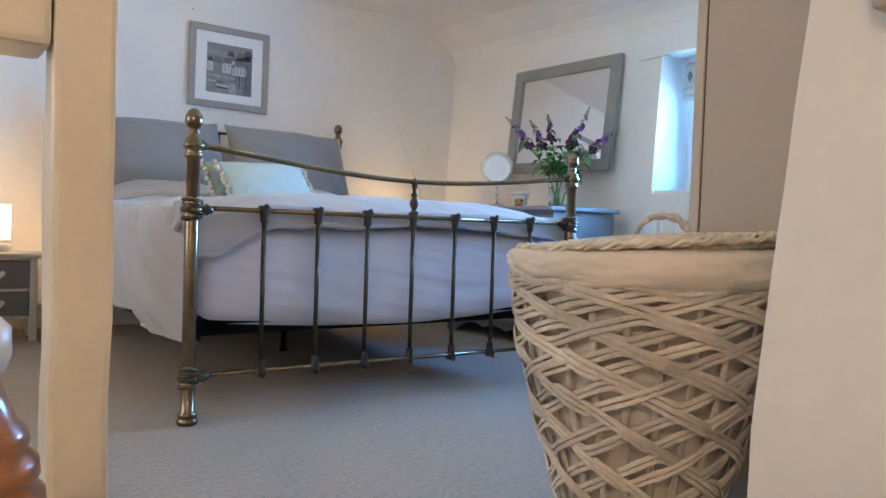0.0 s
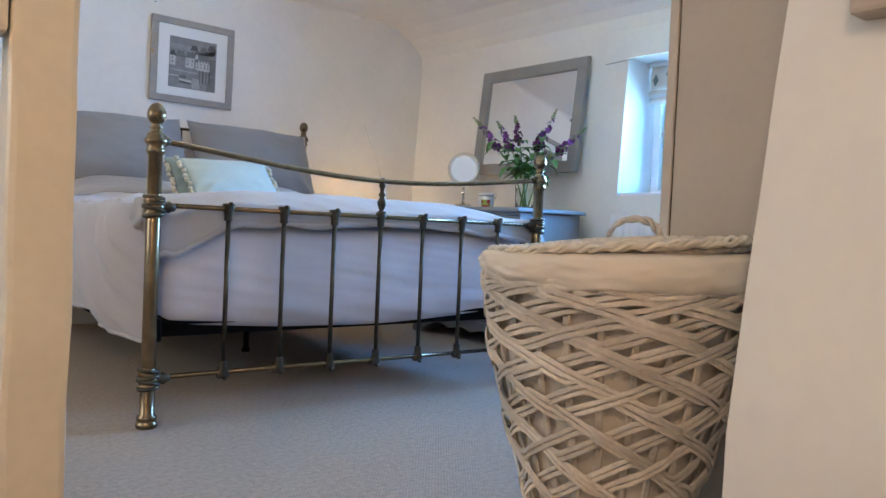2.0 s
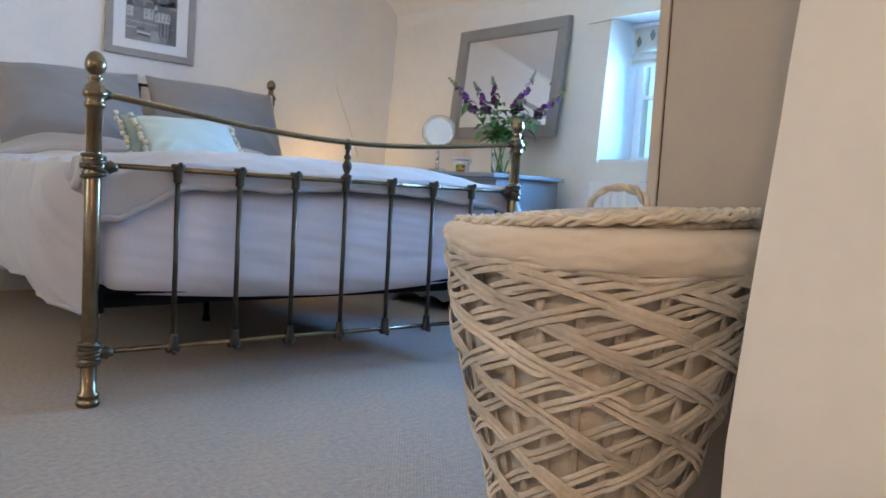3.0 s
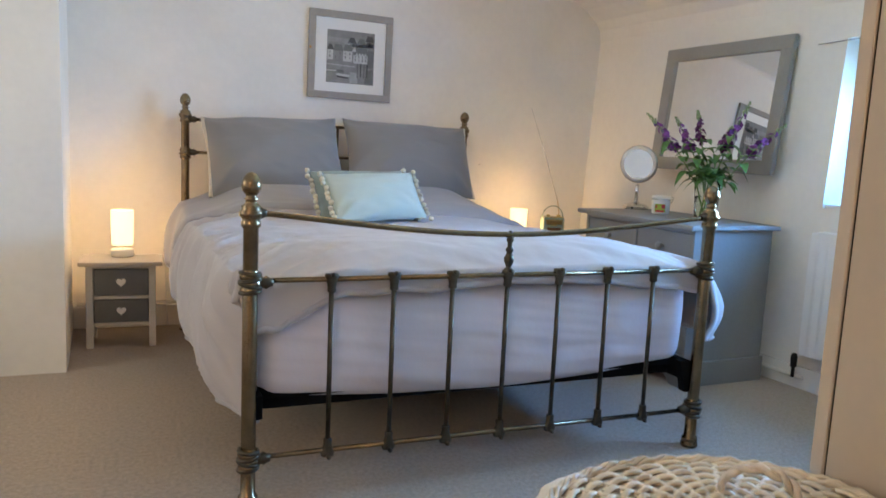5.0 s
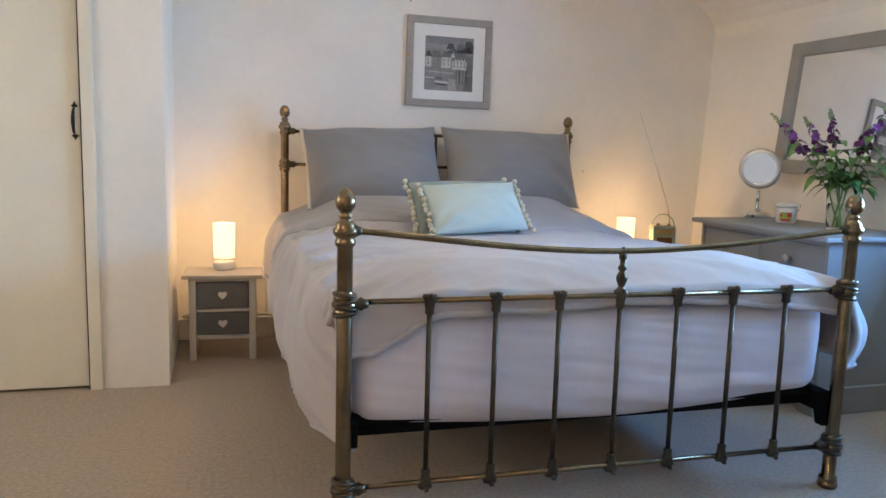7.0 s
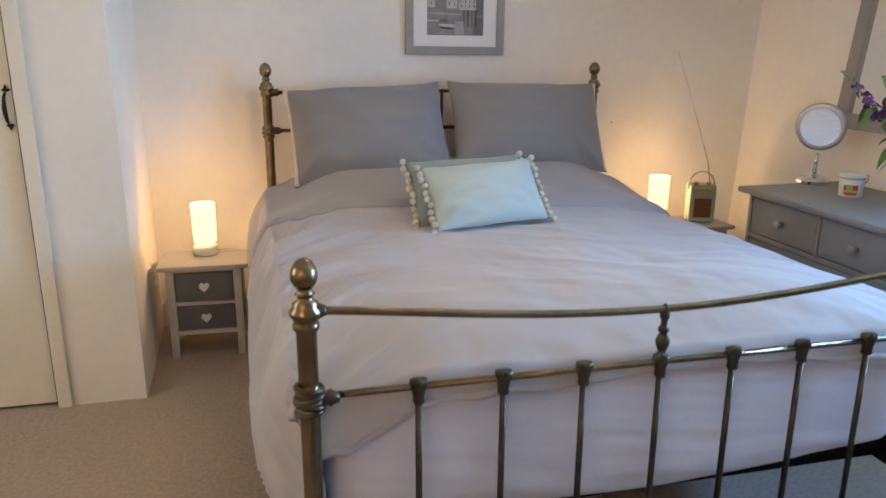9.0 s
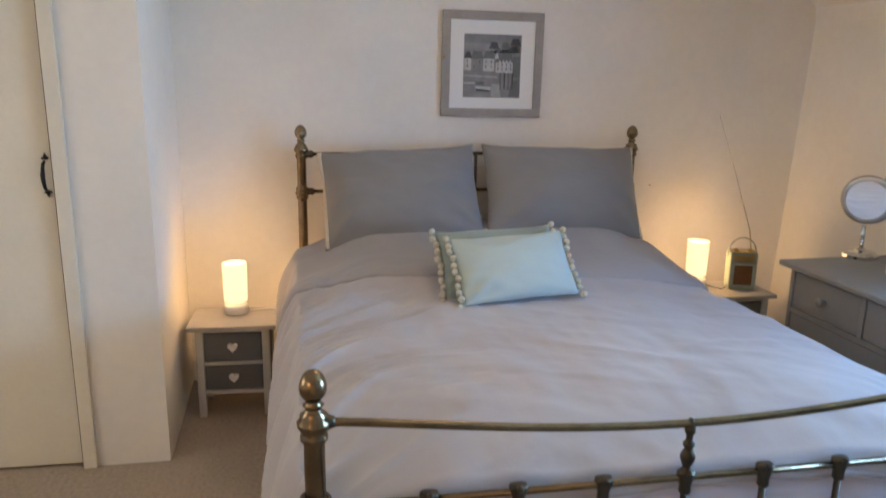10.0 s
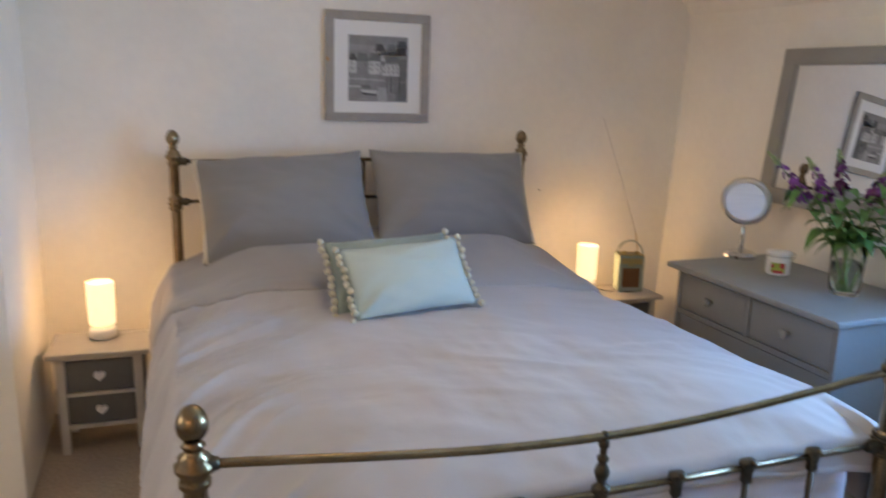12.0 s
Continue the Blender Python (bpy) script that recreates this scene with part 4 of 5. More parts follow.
bedside(pose(2.775, 4.305, 0, 0, 0, 2), 0.445, "grey bedside table between the bed and a chest")


def bedside_lamp(m, label):
    t = thing("table_lamp", label, "lamp", m, "bedside lamps")
    part("base", lathe([(0.048, 0.0), (0.053, 0.004), (0.0535, 0.03), (0.051, 0.038), (0.03, 0.040), (0.002, 0.040)], 32), WHITE, t, "round white base", smooth=True)
    part("stem", lathe([(0.006, 0.04), (0.006, 0.062)], 12), CHROME, t, smooth=True)
    bm = lathe([(0.0485, 0.058), (0.0495, 0.06), (0.0515, 0.14), (0.0525, 0.228), (0.0515, 0.23), (0.049, 0.228), (0.048, 0.14), (0.046, 0.06)], 32)
    sh = part("shade", bm, SHADE, t, "glowing cream fabric shade", smooth=True)
    sh.visible_shadow = False
    part("bulb", lathe([(0.006, 0.062), (0.012, 0.08), (0.021, 0.105), (0.022, 0.12), (0.014, 0.14), (0.002, 0.146)], 16), BULBGLOW, t, smooth=True).visible_shadow = False
    return t


bedside_lamp(pose(0.381, 4.322, 0.4205), "small lit cylinder lamp with a white base on a bedside table")
bedside_lamp(pose(2.643, 4.395, 0.4455), "small lit cylinder lamp with a white base beside a radio")
cable = [(0.44, 4.34, 0.4245), (0.49, 4.35, 0.4245), (0.53, 4.36, 0.4245), (0.56, 4.345, 0.4245), (0.578, 4.33, 0.42), (0.582, 4.33, 0.3), (0.59, 4.40, 0.12), (0.6, 4.5, 0.02)]
tagged(part("lamp_cable", tube(cable, 0.0025, 6), WHITE, smooth=True), "thin pale lamp cable trailing off the bedside table", "cable")

# radio
LEATHER = material("mint_leathercloth", (0.30, 0.36, 0.30), 0.5, var=0.08, scale=20, grain=200, bump=0.2)
GOLD = material("brushed_gold_trim", (0.55, 0.42, 0.2), 0.35, 1.0, var=0.1)
radio = thing("portable_radio", "retro mint portable radio with gold trim and raised aerial", "radio", pose(2.838, 4.312, 0.4455, 0, 0, -16))
part("body", box(-0.066, 0.066, -0.045, 0.045, 0.004, 0.19, 0.010, 3), LEATHER, radio)
part("top_panel", box(-0.064, 0.064, -0.043, 0.043, 0.19, 0.194, 0.0015), GOLD, radio)
part("speaker_grille", box(-0.044, 0.044, -0.0475, -0.0445, 0.028, 0.128, 0.001), material("brown_speaker_cloth", (0.16, 0.065, 0.02), 0.8, var=0.3, scale=200, bump=0.5, bump_scale=500), radio, "brown speaker cloth")
for o in ((-0.05, 0.05, 0.128, 0.134), (-0.05, 0.05, 0.022, 0.028)):
    part("grille_trim", box(o[0], o[1], -0.049, -0.0445, o[2], o[3], 0.001), LEATHER, radio)
for x in (-0.05, 0.044):
    part("grille_trim", box(x, x + 0.006, -0.049, -0.0445, 0.028, 0.128, 0.001), LEATHER, radio)
part("dial_strip", box(-0.052, 0.052, -0.0475, -0.0445, 0.148, 0.178, 0.002), GOLD, radio)
part("name_plate", box(-0.018, 0.018, -0.0475, -0.0445, 0.138, 0.145, 0.0005), GOLD, radio)
for x in (-0.032, 0.032):
    part("knob", lathe([(0.012, 0.194), (0.012, 0.205), (0.009, 0.208)], 16, (x, -0.015, 0)), GOLD, radio, smooth=True)
part("handle", tube([(-0.068 * math.cos(math.pi * k / 16), 0.0, 0.165 + 0.095 * math.sin(math.pi * k / 16) ** 0.8) for k in range(17)], 0.006, 8, flat=0.6), LEATHER, radio, smooth=True)
part("aerial", tube([(0.05, 0.03, 0.19), (0.0365, 0.04, 0.29)], 0.0032, 8), GOLD, radio, "gold lower aerial section", smooth=True)
part("aerial", tube([(0.0365, 0.04, 0.29), (-0.055, 0.105, 0.60), (-0.135, 0.165, 0.852)], lambda t: 0.0023 - 0.001 * t, 6), CHROME, radio, smooth=True)
tagged(part("radio_cable", tube([(2.775, 4.325, 0.475), (2.755, 4.29, 0.462), (2.735, 4.30, 0.449), (2.70, 4.36, 0.4485), (2.69, 4.42, 0.4485)], 0.002, 6), BLACKIRON, smooth=True), "thin black cable beside a radio", "cable")

# ---- chest of drawers ----
CH = 0.741
chest = thing("chest_of_drawers", "grey painted chest of drawers with round wooden knobs", "chest", pose(2.673, 2.877, 0, 0, 0, 1.4) @ Matrix.Diagonal((0.98, 1.04, 1.0, 1.0)))
part("top_board", box(0.0, 0.545, 0.0, 0.845, CH - 0.022, CH, 0.006, 3), GREYPAINT, chest)
part("end_panel", box(0.045, 0.525, 0.028, 0.046, 0.10, CH - 0.023, 0.002), GREYPAINT, chest)
part("end_panel", box(0.045, 0.525, 0.80, 0.818, 0.10, CH - 0.023, 0.002), GREYPAINT, chest)
part("back_panel", box(0.515, 0.525, 0.046, 0.80, 0.1, CH - 0.024), GREYPAINT, chest)
part("end_plinth", box(0.030, 0.53, 0.014, 0.03, 0.0, 0.115, 0.003), GREYPAINT, chest)
part("end_plinth", box(0.030, 0.53, 0.816, 0.832, 0.0, 0.115, 0.003), GREYPAINT, chest)
scal = [(0.014, 0.0), (0.09, 0.0), (0.11, 0.028), (0.15, 0.045)]
for k in range(25):
    f = k / 24
    scal.append((0.16 + 0.526 * f, 0.052 + 0.02 * abs(math.sin(math.pi * 3 * f))))
scal += [(0.696, 0.045), (0.736, 0.028), (0.756, 0.0), (0.832, 0.0), (0.832, 0.115), (0.014, 0.115)]
part("scalloped_apron", prism(scal, 0.026, 0.042, "x"), GREYPAINT, chest, "apron with a scalloped lower edge")
for z0, z1 in ((CH - 0.04, CH - 0.023), (0.525, 0.545), (0.33, 0.35), (0.115, 0.14)):
    part("front_rail", box(0.046, 0.07, 0.046, 0.80, z0, z1, 0.0015), GREYPAINT, chest)
part("front_stile", box(0.046, 0.07, 0.412, 0.434, 0.545, CH - 0.04, 0.0015), GREYPAINT, chest)
part("dust_board", box(0.075, 0.51, 0.05, 0.798, 0.12, 0.13), BLACKBASE_GAPS, chest)
fronts = [(0.049, 0.410, 0.548, CH - 0.043), (0.436, 0.797, 0.548, CH - 0.043), (0.049, 0.797, 0.353, 0.522), (0.049, 0.797, 0.143, 0.327)]
for a, b, z0, z1 in fronts:
    dr = part("drawer", box(0.05, 0.30, a, b, z0, z1, 0.003), GREYPAINT, chest)
    for y in ((a + b) / 2,) if b - a < 0.5 else (a + 0.19, b - 0.19):
        part("knob", lathe([(0.008, 0.05), (0.009, 0.04), (0.016, 0.032), (0.0195, 0.024), (0.017, 0.017), (0.008, 0.013), (0.002, 0.012)], 18, (0, y, (z0 + z1) / 2), axis="x"), GREYPAINT, dr, smooth=True)

# ---- wall mirror ----
MY0, MY1, MZ0, MZ1 = 3.03, 3.884, 0.970, 1.642


def mirror_bar(y0, y1, z0, z1, out):
    bm = box(0, 1, 0, 1, 0, 1, 0)
    for v in bm.verts:
        y, z = y0 + (y1 - y0) * v.co.y, z0 + (z1 - z0) * v.co.z
        x = east(y, z) - 0.014 - (1.62 - z) * 0.05
        v.co = Vector((x - out * (1 - v.co.x), y, z))
    bmesh.ops.bevel(bm, geom=bm.edges[:], offset=0.004, segments=2, affect="EDGES")
    return bm


wm = thing("wall_mirror", "large grey framed rectangular mirror hung above the chest", "mirror")
FB = 0.072
part("frame_bar", mirror_bar(MY0, MY1, MZ1 - FB * 0.95, MZ1, 0.028), FRAMEGREY, wm)
part("frame_bar", mirror_bar(MY0, MY1, MZ0, MZ0 + FB * 0.95, 0.028), FRAMEGREY, wm)
part("frame_bar", mirror_bar(MY0, MY0 + FB, MZ0 + FB * 0.95, MZ1 - FB * 0.95, 0.0275), FRAMEGREY, wm)
part("frame_bar", mirror_bar(MY1 - FB, MY1, MZ0 + FB * 0.95, MZ1 - FB * 0.95, 0.0275), FRAMEGREY, wm)
bm = box(0, 1, 0, 1, 0, 1)
for v in bm.verts:
    y, z = MY0 + FB * 0.9 + (MY1 - MY0 - FB * 1.8) * v.co.y, MZ0 + FB * 0.85 + (MZ1 - MZ0 - FB * 1.7) * v.co.z
    v.co = Vector((east(y, z) - 0.014 - (1.62 - z) * 0.05 - 0.012 * (1 - v.co.x), y, z))
part("mirror_glass", bm, MIRROR, wm, "silvered mirror glass")

# ---- things on the chest ----
mm = thing("vanity_mirror", "round chrome vanity mirror on a stepped base", "mirror", pose(3.022, 3.742, CH + 0.0005, 0, 0, -52) @ Matrix.Scale(1.09, 4))
part("base", lathe([(0.062, 0), (0.066, 0.004), (0.066, 0.014), (0.056, 0.022), (0.05, 0.026), (0.022, 0.032), (0.012, 0.04), (0.009, 0.042)], 12), CHROME, mm)
part("stem", lathe([(0.0085, 0.04), (0.0085, 0.085), (0.011, 0.088), (0.011, 0.094), (0.008, 0.097), (0.008, 0.125)], 16), CHROME, mm, smooth=True)
ringm = lathe([(0.074, -0.013), (0.087, -0.015), (0.094, -0.011), (0.096, 0.0), (0.092, 0.011), (0.08, 0.015), (0.002, 0.016)], 40, axis="y")
for f in [f for f in ringm.faces if len(f.verts) > 20 and f.calc_center_median().y < 0]:
    ringm.faces.remove(f)
bmesh.ops.transform(ringm, matrix=pose(0, 0, 0.228, 2, 0, 0), verts=ringm.verts)
part("rim", ringm, SATIN, mm, smooth=True)
g = lathe([(0.0745, -0.0122), (0.0745, -0.009), (0.002, -0.0088)], 40, axis="y")
bmesh.ops.transform(g, matrix=pose(0, 0, 0.228, 2, 0, 0), verts=g.verts)
part("mirror_glass", g, MIRROR, mm, "round mirror glass")
part("switch_button", lathe([(0.006, -0.068), (0.006, -0.058)], 10, (0, 0, 0.009), axis="y"), BLACKIRON, mm)

jar = thing("candle_jar", "small white ceramic jar with a clip lid and fruit label", "jar", pose(2.962, 3.455, CH + 0.0005, 0, 0, -35) @ Matrix.Scale(0.91, 4))
part("body", lathe([(0.044, 0.0), (0.049, 0.004), (0.0505, 0.05), (0.0505, 0.075), (0.046, 0.083), (0.048, 0.086)], 28), WHITE, jar, smooth=True)
part("lid", lathe([(0.049, 0.087), (0.0535, 0.089), (0.0535, 0.097), (0.048, 0.102), (0.02, 0.104), (0.002, 0.104)], 28), WHITE, jar, smooth=True)
part("clip_wire", tube([(0.0525 * math.cos(a), 0.0525 * math.sin(a), 0.0835) for a in [k * 2 * math.pi / 24 for k in range(25)]], 0.0022, 6), CHROME, jar, smooth=True)
part("clip_wire", tube([(0.05, 0, 0.06), (0.062, 0, 0.075), (0.064, 0, 0.095), (0.054, 0, 0.1)], 0.0022, 6), CHROME, jar, smooth=True)
LAB = {"green": material("label_green", (0.35, 0.45, 0.06), 0.6, var=0.2), "red": material("label_red", (0.42, 0.03, 0.05), 0.6, var=0.2)}


def patch(a0, a1, z0, z1, r, k):
    part("label_patch", grid(8, 1, lambda u, v: ((r) * math.sin(a0 + (a1 - a0) * u), -(r) * math.cos(a0 + (a1 - a0) * u), z0 + (z1 - z0) * v)), LAB[k], jar)


patch(-0.75, 0.45, 0.014, 0.058, 0.0512, "green")
patch(0.0, 0.4, 0.034, 0.056, 0.0516, "red")
patch(-0.6, 0.3, 0.012, 0.024, 0.0516, "red")
patch(-0.7, -0.45, 0.036, 0.05, 0.0516, "red")

VASEGLASS = glass("clear_vase_glass", (0.96, 0.98, 0.97), 0.02, 1.12)
VX, VY = 2.978, 3.145
vase = thing("flower_vase", "clear glass vase of water holding purple stocks", "vase", pose(VX, VY, CH + 0.0005))
bm = lathe([(0.048, 0.0), (0.052, 0.004), (0.055, 0.05), (0.058, 0.12), (0.060, 0.19), (0.058, 0.19), (0.055, 0.12), (0.051, 0.05), (0.046, 0.012), (0.002, 0.012)], 28)
vg = part("glass", bm, VASEGLASS, vase, "clear glass", smooth=True)
vg.visible_shadow = False
wt = part("water", lathe([(0.044, 0.0135), (0.0495, 0.05), (0.053, 0.115), (0.002, 0.115)], 28), glass("still_water", (0.9, 0.96, 0.91), 0.0, 1.15), vase, smooth=True)
wt.visible_shadow = False

LEAFG = material("flower_leaf_green", (0.11, 0.235, 0.06), 0.5, var=0.35, scale=30, grain=150, bump=0.2)
STEMG = material("flower_stem_green", (0.14, 0.24, 0.07), 0.6, var=0.2)
PETALS = [material("violet_petals", (0.19, 0.045, 0.24), 0.7, var=0.45, scale=60, bump=0.2), material("dark_purple_petals", (0.13, 0.018, 0.12), 0.7, var=0.45, scale=60, bump=0.2)]
BUDG = material("pale_green_buds", (0.30, 0.36, 0.17), 0.7, var=0.3, scale=60)
rnd = random.Random(5)


def leaf(bm, base, d, length, width, droop):
    """A bent lance-shaped leaf."""
    d = Vector(d).normalized()
    s = d.cross(Vector((0, 0, 1)))
    s = s.normalized() if s.length > 0.01 else Vector((1, 0, 0))
    rows = []
    for k in range(7):
        t = k / 6
        c = Vector(base) + d * length * t + Vector((0, 0, -droop * length * t * t))
        w = width * math.sin(math.pi * min(1, 0.08 + 0.92 * t)) ** 0.8 * (1 - 0.3 * t)
        nrm = Vector((0, 0, 1))
        rows.append([bm.verts.new(c - s * w + nrm * w * 0.35), bm.verts.new(c), bm.verts.new(c + s * w + nrm * w * 0.35)])
    for a, b in zip(rows, rows[1:]):
        for i in range(2):
            bm.faces.new((a[i], a[i + 1], b[i + 1], b[i]))
    return bm


def blossom(bm, c, axis, r):
    """An open four- or five-petalled floret with ruffled petals."""
    axis = Vector(axis).normalized()
    u = axis.orthogonal().normalized()
    w = axis.cross(u)
    n = rnd.choice((4, 5, 5))
    a0 = rnd.random() * 6
    for k in range(n):
        a = a0 + 2 * math.pi * k / n
        d = u * math.cos(a) + w * math.sin(a)
        e = axis.cross(d)
        p0 = c
        p1 = c + d * r * 0.55 + e * r * 0.42 + axis * r * 0.32
        p2 = c + d * r * 0.55 - e * r * 0.42 + axis * r * 0.28
        p3 = c + d * r * (0.95 + 0.2 * rnd.random()) + e * r * 0.3 + axis * r * (0.2 * rnd.random())
        p4 = c + d * r * (0.95 + 0.2 * rnd.random()) - e * r * 0.3 + axis * r * (0.25 * rnd.random())
        vs = [bm.verts.new(p) for p in (p0, p1, p3, p4, p2)]
        bm.faces.new(vs)


def flower(tip, bend, tone_i, n_flor, length, label):
    st = thing("cut_flower", label, "flower", pose(VX, VY, CH + 0.015), "stocks in the vase")
    base = Vector((rnd.uniform(-0.02, 0.02), rnd.uniform(-0.02, 0.02), 0.0))
    tip = Vector(tip)
    neck = Vector((tip.x * 0.18, tip.y * 0.18, 0.19))
    pts = []
    for k in range(15):
        t = k / 14
        pts.append((1 - t) ** 2 * base + 2 * t * (1 - t) * (neck + Vector(bend)) + t * t * tip)
    part("stem", tube(pts, lambda t: 0.0042 - 0.0025 * t, 6), STEMG, st, smooth=True)
    head, buds = bmesh.new(), bmesh.new()
    for k in range(n_flor):
        f = k / n_flor
        t = 1 - length * (1 - f * 0.78)
        i = max(0, min(13, int(t * 14)))
        p = pts[i].lerp(pts[i + 1], t * 14 - i)
        ax = (pts[i + 1] - pts[i]).normalized()
        ang = k * 2.4
        o = ax.orthogonal().normalized()
        o.rotate(Matrix.Rotation(ang, 3, ax))
        r = 0.025 * (1 - 0.55 * f)
        blossom(head, p + o * r * 0.7, o + ax * 0.35, r)
        blossom(head, p + o * r * 0.35 + ax * 0.006, o + ax * 0.9, r * 0.8)
    for k in range(12):
        f = k / 12
        t = 1 - length * 0.28 * (1 - f)
        i = max(0, min(13, int(t * 14)))
        p = pts[i].lerp(pts[i + 1], t * 14 - i)
        ax = (pts[i + 1] - pts[i]).normalized()
        o = ax.orthogonal().normalized()
        o.rotate(Matrix.Rotation(k * 2.4, 3, ax))
        tmp = bmesh.new()
        bmesh.ops.create_icosphere(tmp, subdivisions=1, radius=0.0065 * (1 - 0.5 * f))
        bmesh.ops.transform(tmp, matrix=Matrix.Translation(p + o * 0.009 * (1 - 0.6 * f)) @ Matrix.Diagonal((1, 1, 1.4, 1)), verts=tmp.verts)
        join(buds, tmp)
    part("flower_head", head, PETALS[tone_i], st, "ruffled purple florets")
    part("buds", buds, BUDG, st, "pale green buds", smooth=True)
    for k in range(13):
        t = 0.36 + 0.034 * k
        i = int(t * 14)
        p = pts[i]
        a = k * 2.4 + tone_i
        d = (math.cos(a) + 0.6 * tip.x, math.sin(a) + 0.6 * tip.y, 0.55)
        part("leaf", leaf(bmesh.new(), p, d, rnd.uniform(0.06, 0.105), rnd.uniform(0.019, 0.031), rnd.uniform(0.4, 1.2)), LEAFG, st, smooth=True)


flower((-0.235, 0.205, 0.49), (0.0, 0.0, 0.05), 0, 9, 0.33, "violet stock leaning out of the vase")
flower((-0.13, 0.12, 0.475), (0.02, 0, 0.04), 0, 8, 0.30, "violet stock with dark lower florets")
flower((-0.05, 0.06, 0.51), (0.0, 0, 0.05), 1, 6, 0.27, "dark purple stock with a budded tip")
flower((0.12, -0.10, 0.555), (-0.01, 0, 0.05), 0, 8, 0.34, "tall violet stock in the vase")
flower((0.10, -0.02, 0.44), (-0.01, 0, 0.05), 1, 5, 0.25, "short dark purple stock")
flower((0.245, -0.21, 0.455), (0.0, 0, 0.04), 0, 8, 0.31, "violet stock leaning away from the wall")

greens = thing("foliage_sprig", "broad green leaves round the neck of the vase", "foliage", pose(VX, VY, CH + 0.0005))
for k in range(22):
    a = k * 2.4
    z = 0.175 + 0.05 * rnd.random()
    r0 = 0.03
    part("leaf", leaf(bmesh.new(), (r0 * math.cos(a), r0 * math.sin(a), z), (math.cos(a), math.sin(a), rnd.uniform(0.35, 1.5)), rnd.uniform(0.09, 0.15), rnd.uniform(0.023, 0.036), rnd.uniform(0.2, 0.9)), LEAFG, greens, smooth=True)

# ---- pendant ----
pend = thing("pendant_lamp", "lit cream pendant shade, wider at the top, on a short cord", "lamp", pose(1.342, 2.965, 0.013))
bm = lathe([(0.0625, 1.785), (0.064, 1.785), (0.155, 1.998), (0.1535, 1.998), (0.0625, 1.787)], 48)
for f in [f for f in bm.faces if len(f.verts) > 20]:
    bm.faces.remove(f)
sh = part("shade", bm, PENDANT, pend, "cream fabric shade", smooth=True)
sh.visible_shadow = False
part("shade_rim", tube([(0.0632 * math.cos(2 * math.pi * k / 40), 0.0632 * math.sin(2 * math.pi * k / 40), 1.786) for k in range(41)], 0.0016, 6), material("bronze_shade_trim", (0.3, 0.2, 0.1), 0.5), pend, smooth=True)
part("bulb", lathe([(0.012, 1.95), (0.02, 1.93), (0.03, 1.90), (0.031, 1.875), (0.022, 1.85), (0.002, 1.842)], 20), BULBGLOW, pend, smooth=True).visible_shadow = False
part("diffuser", lathe([(0.060, 1.792), (0.06, 1.794), (0.002, 1.794)], 40), BULBGLOW, pend, "glowing lower opening").visible_shadow = False
part("cord", tube([(0, 0, 1.95), (0, 0, 2.03)], 0.003, 8), WHITE, pend)
part("ceiling_rose", lathe([(0.04, 2.034), (0.04, 2.02), (0.03, 2.012), (0.006, 2.01)], 24), WHITE, pend, smooth=True)
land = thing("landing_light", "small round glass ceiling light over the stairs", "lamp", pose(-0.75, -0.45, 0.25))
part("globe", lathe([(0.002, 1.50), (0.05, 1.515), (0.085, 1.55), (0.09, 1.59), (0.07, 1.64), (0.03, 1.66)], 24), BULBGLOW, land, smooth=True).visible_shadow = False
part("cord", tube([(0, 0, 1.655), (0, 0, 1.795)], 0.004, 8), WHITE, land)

# ---- wardrobe ----
wd = thing("wardrobe", "tall taupe painted wardrobe beside the stair wall", "wardrobe", pose(1.285, 1.035, 0))
part("side_panel", box(0.0, 0.02, -0.56, -0.026, 0.0, 1.98, 0.0015), TAUPE, wd)
part("side_panel", box(0.98, 1.0, -0.56, -0.026, 0.0, 1.98, 0.0015), TAUPE, wd)
part("back_panel", box(0.02, 0.98, -0.56, -0.55, 0.0, 1.98), TAUPE, wd)
part("top_panel", box(0.02, 0.98, -0.55, -0.026, 1.96, 1.98), TAUPE, wd)
# Solid black strip paints the shade between carcass and doors.
part("gap_shadow", box(0.004, 0.996, -0.026, -0.0222, 0.05, 1.96), BLACKBASE_GAPS, wd, "black strip painting the shade behind the doors")
for x0, x1 in ((0.0, 0.499), (0.501, 1.0)):
    dr = part("door", box(x0, x1, -0.022, 0.0, 0.04, 1.975, 0.002), TAUPEDGE, wd)
    kx = 0.46 if x0 == 0 else 0.54
    part("knob", lathe([(0.006, 0.0), (0.006, 0.012), (0.014, 0.018), (0.014, 0.026), (0.002, 0.03)], 14, (kx, 0, 1.0), axis="y"), CHROME, dr, smooth=True)
part("plinth", box(0.004, 0.996, -0.55, -0.03, 0.0, 0.04), TAUPE, wd)

# ---- stair posts ----
nw = thing("newel_post", "chipped cream painted newel post and handrail at the stair head", "newel post", pose(0.151, 0.861, -0.18))
bm = box(-0.026, 0.026, -0.027, 0.027, 0.0, 1.45, 0.006, 2)
bmesh.ops.subdivide_edges(bm, edges=[e for e in bm.edges if abs(e.verts[0].co.z - e.verts[1].co.z) > 0.5], cuts=40)
for v in bm.verts:
    v.co.x += 0.0022 * fbm(v.co.z * 9, v.co.y * 40, 1.0)
    v.co.y += 0.0022 * fbm(v.co.z * 9, v.co.x * 40, 5.0)
part("post", bm, CREAM, nw)
part("handrail", box(-0.68, -0.027, -0.027, 0.055, 0.943, 1.008, 0.006, 2), CREAM, nw)
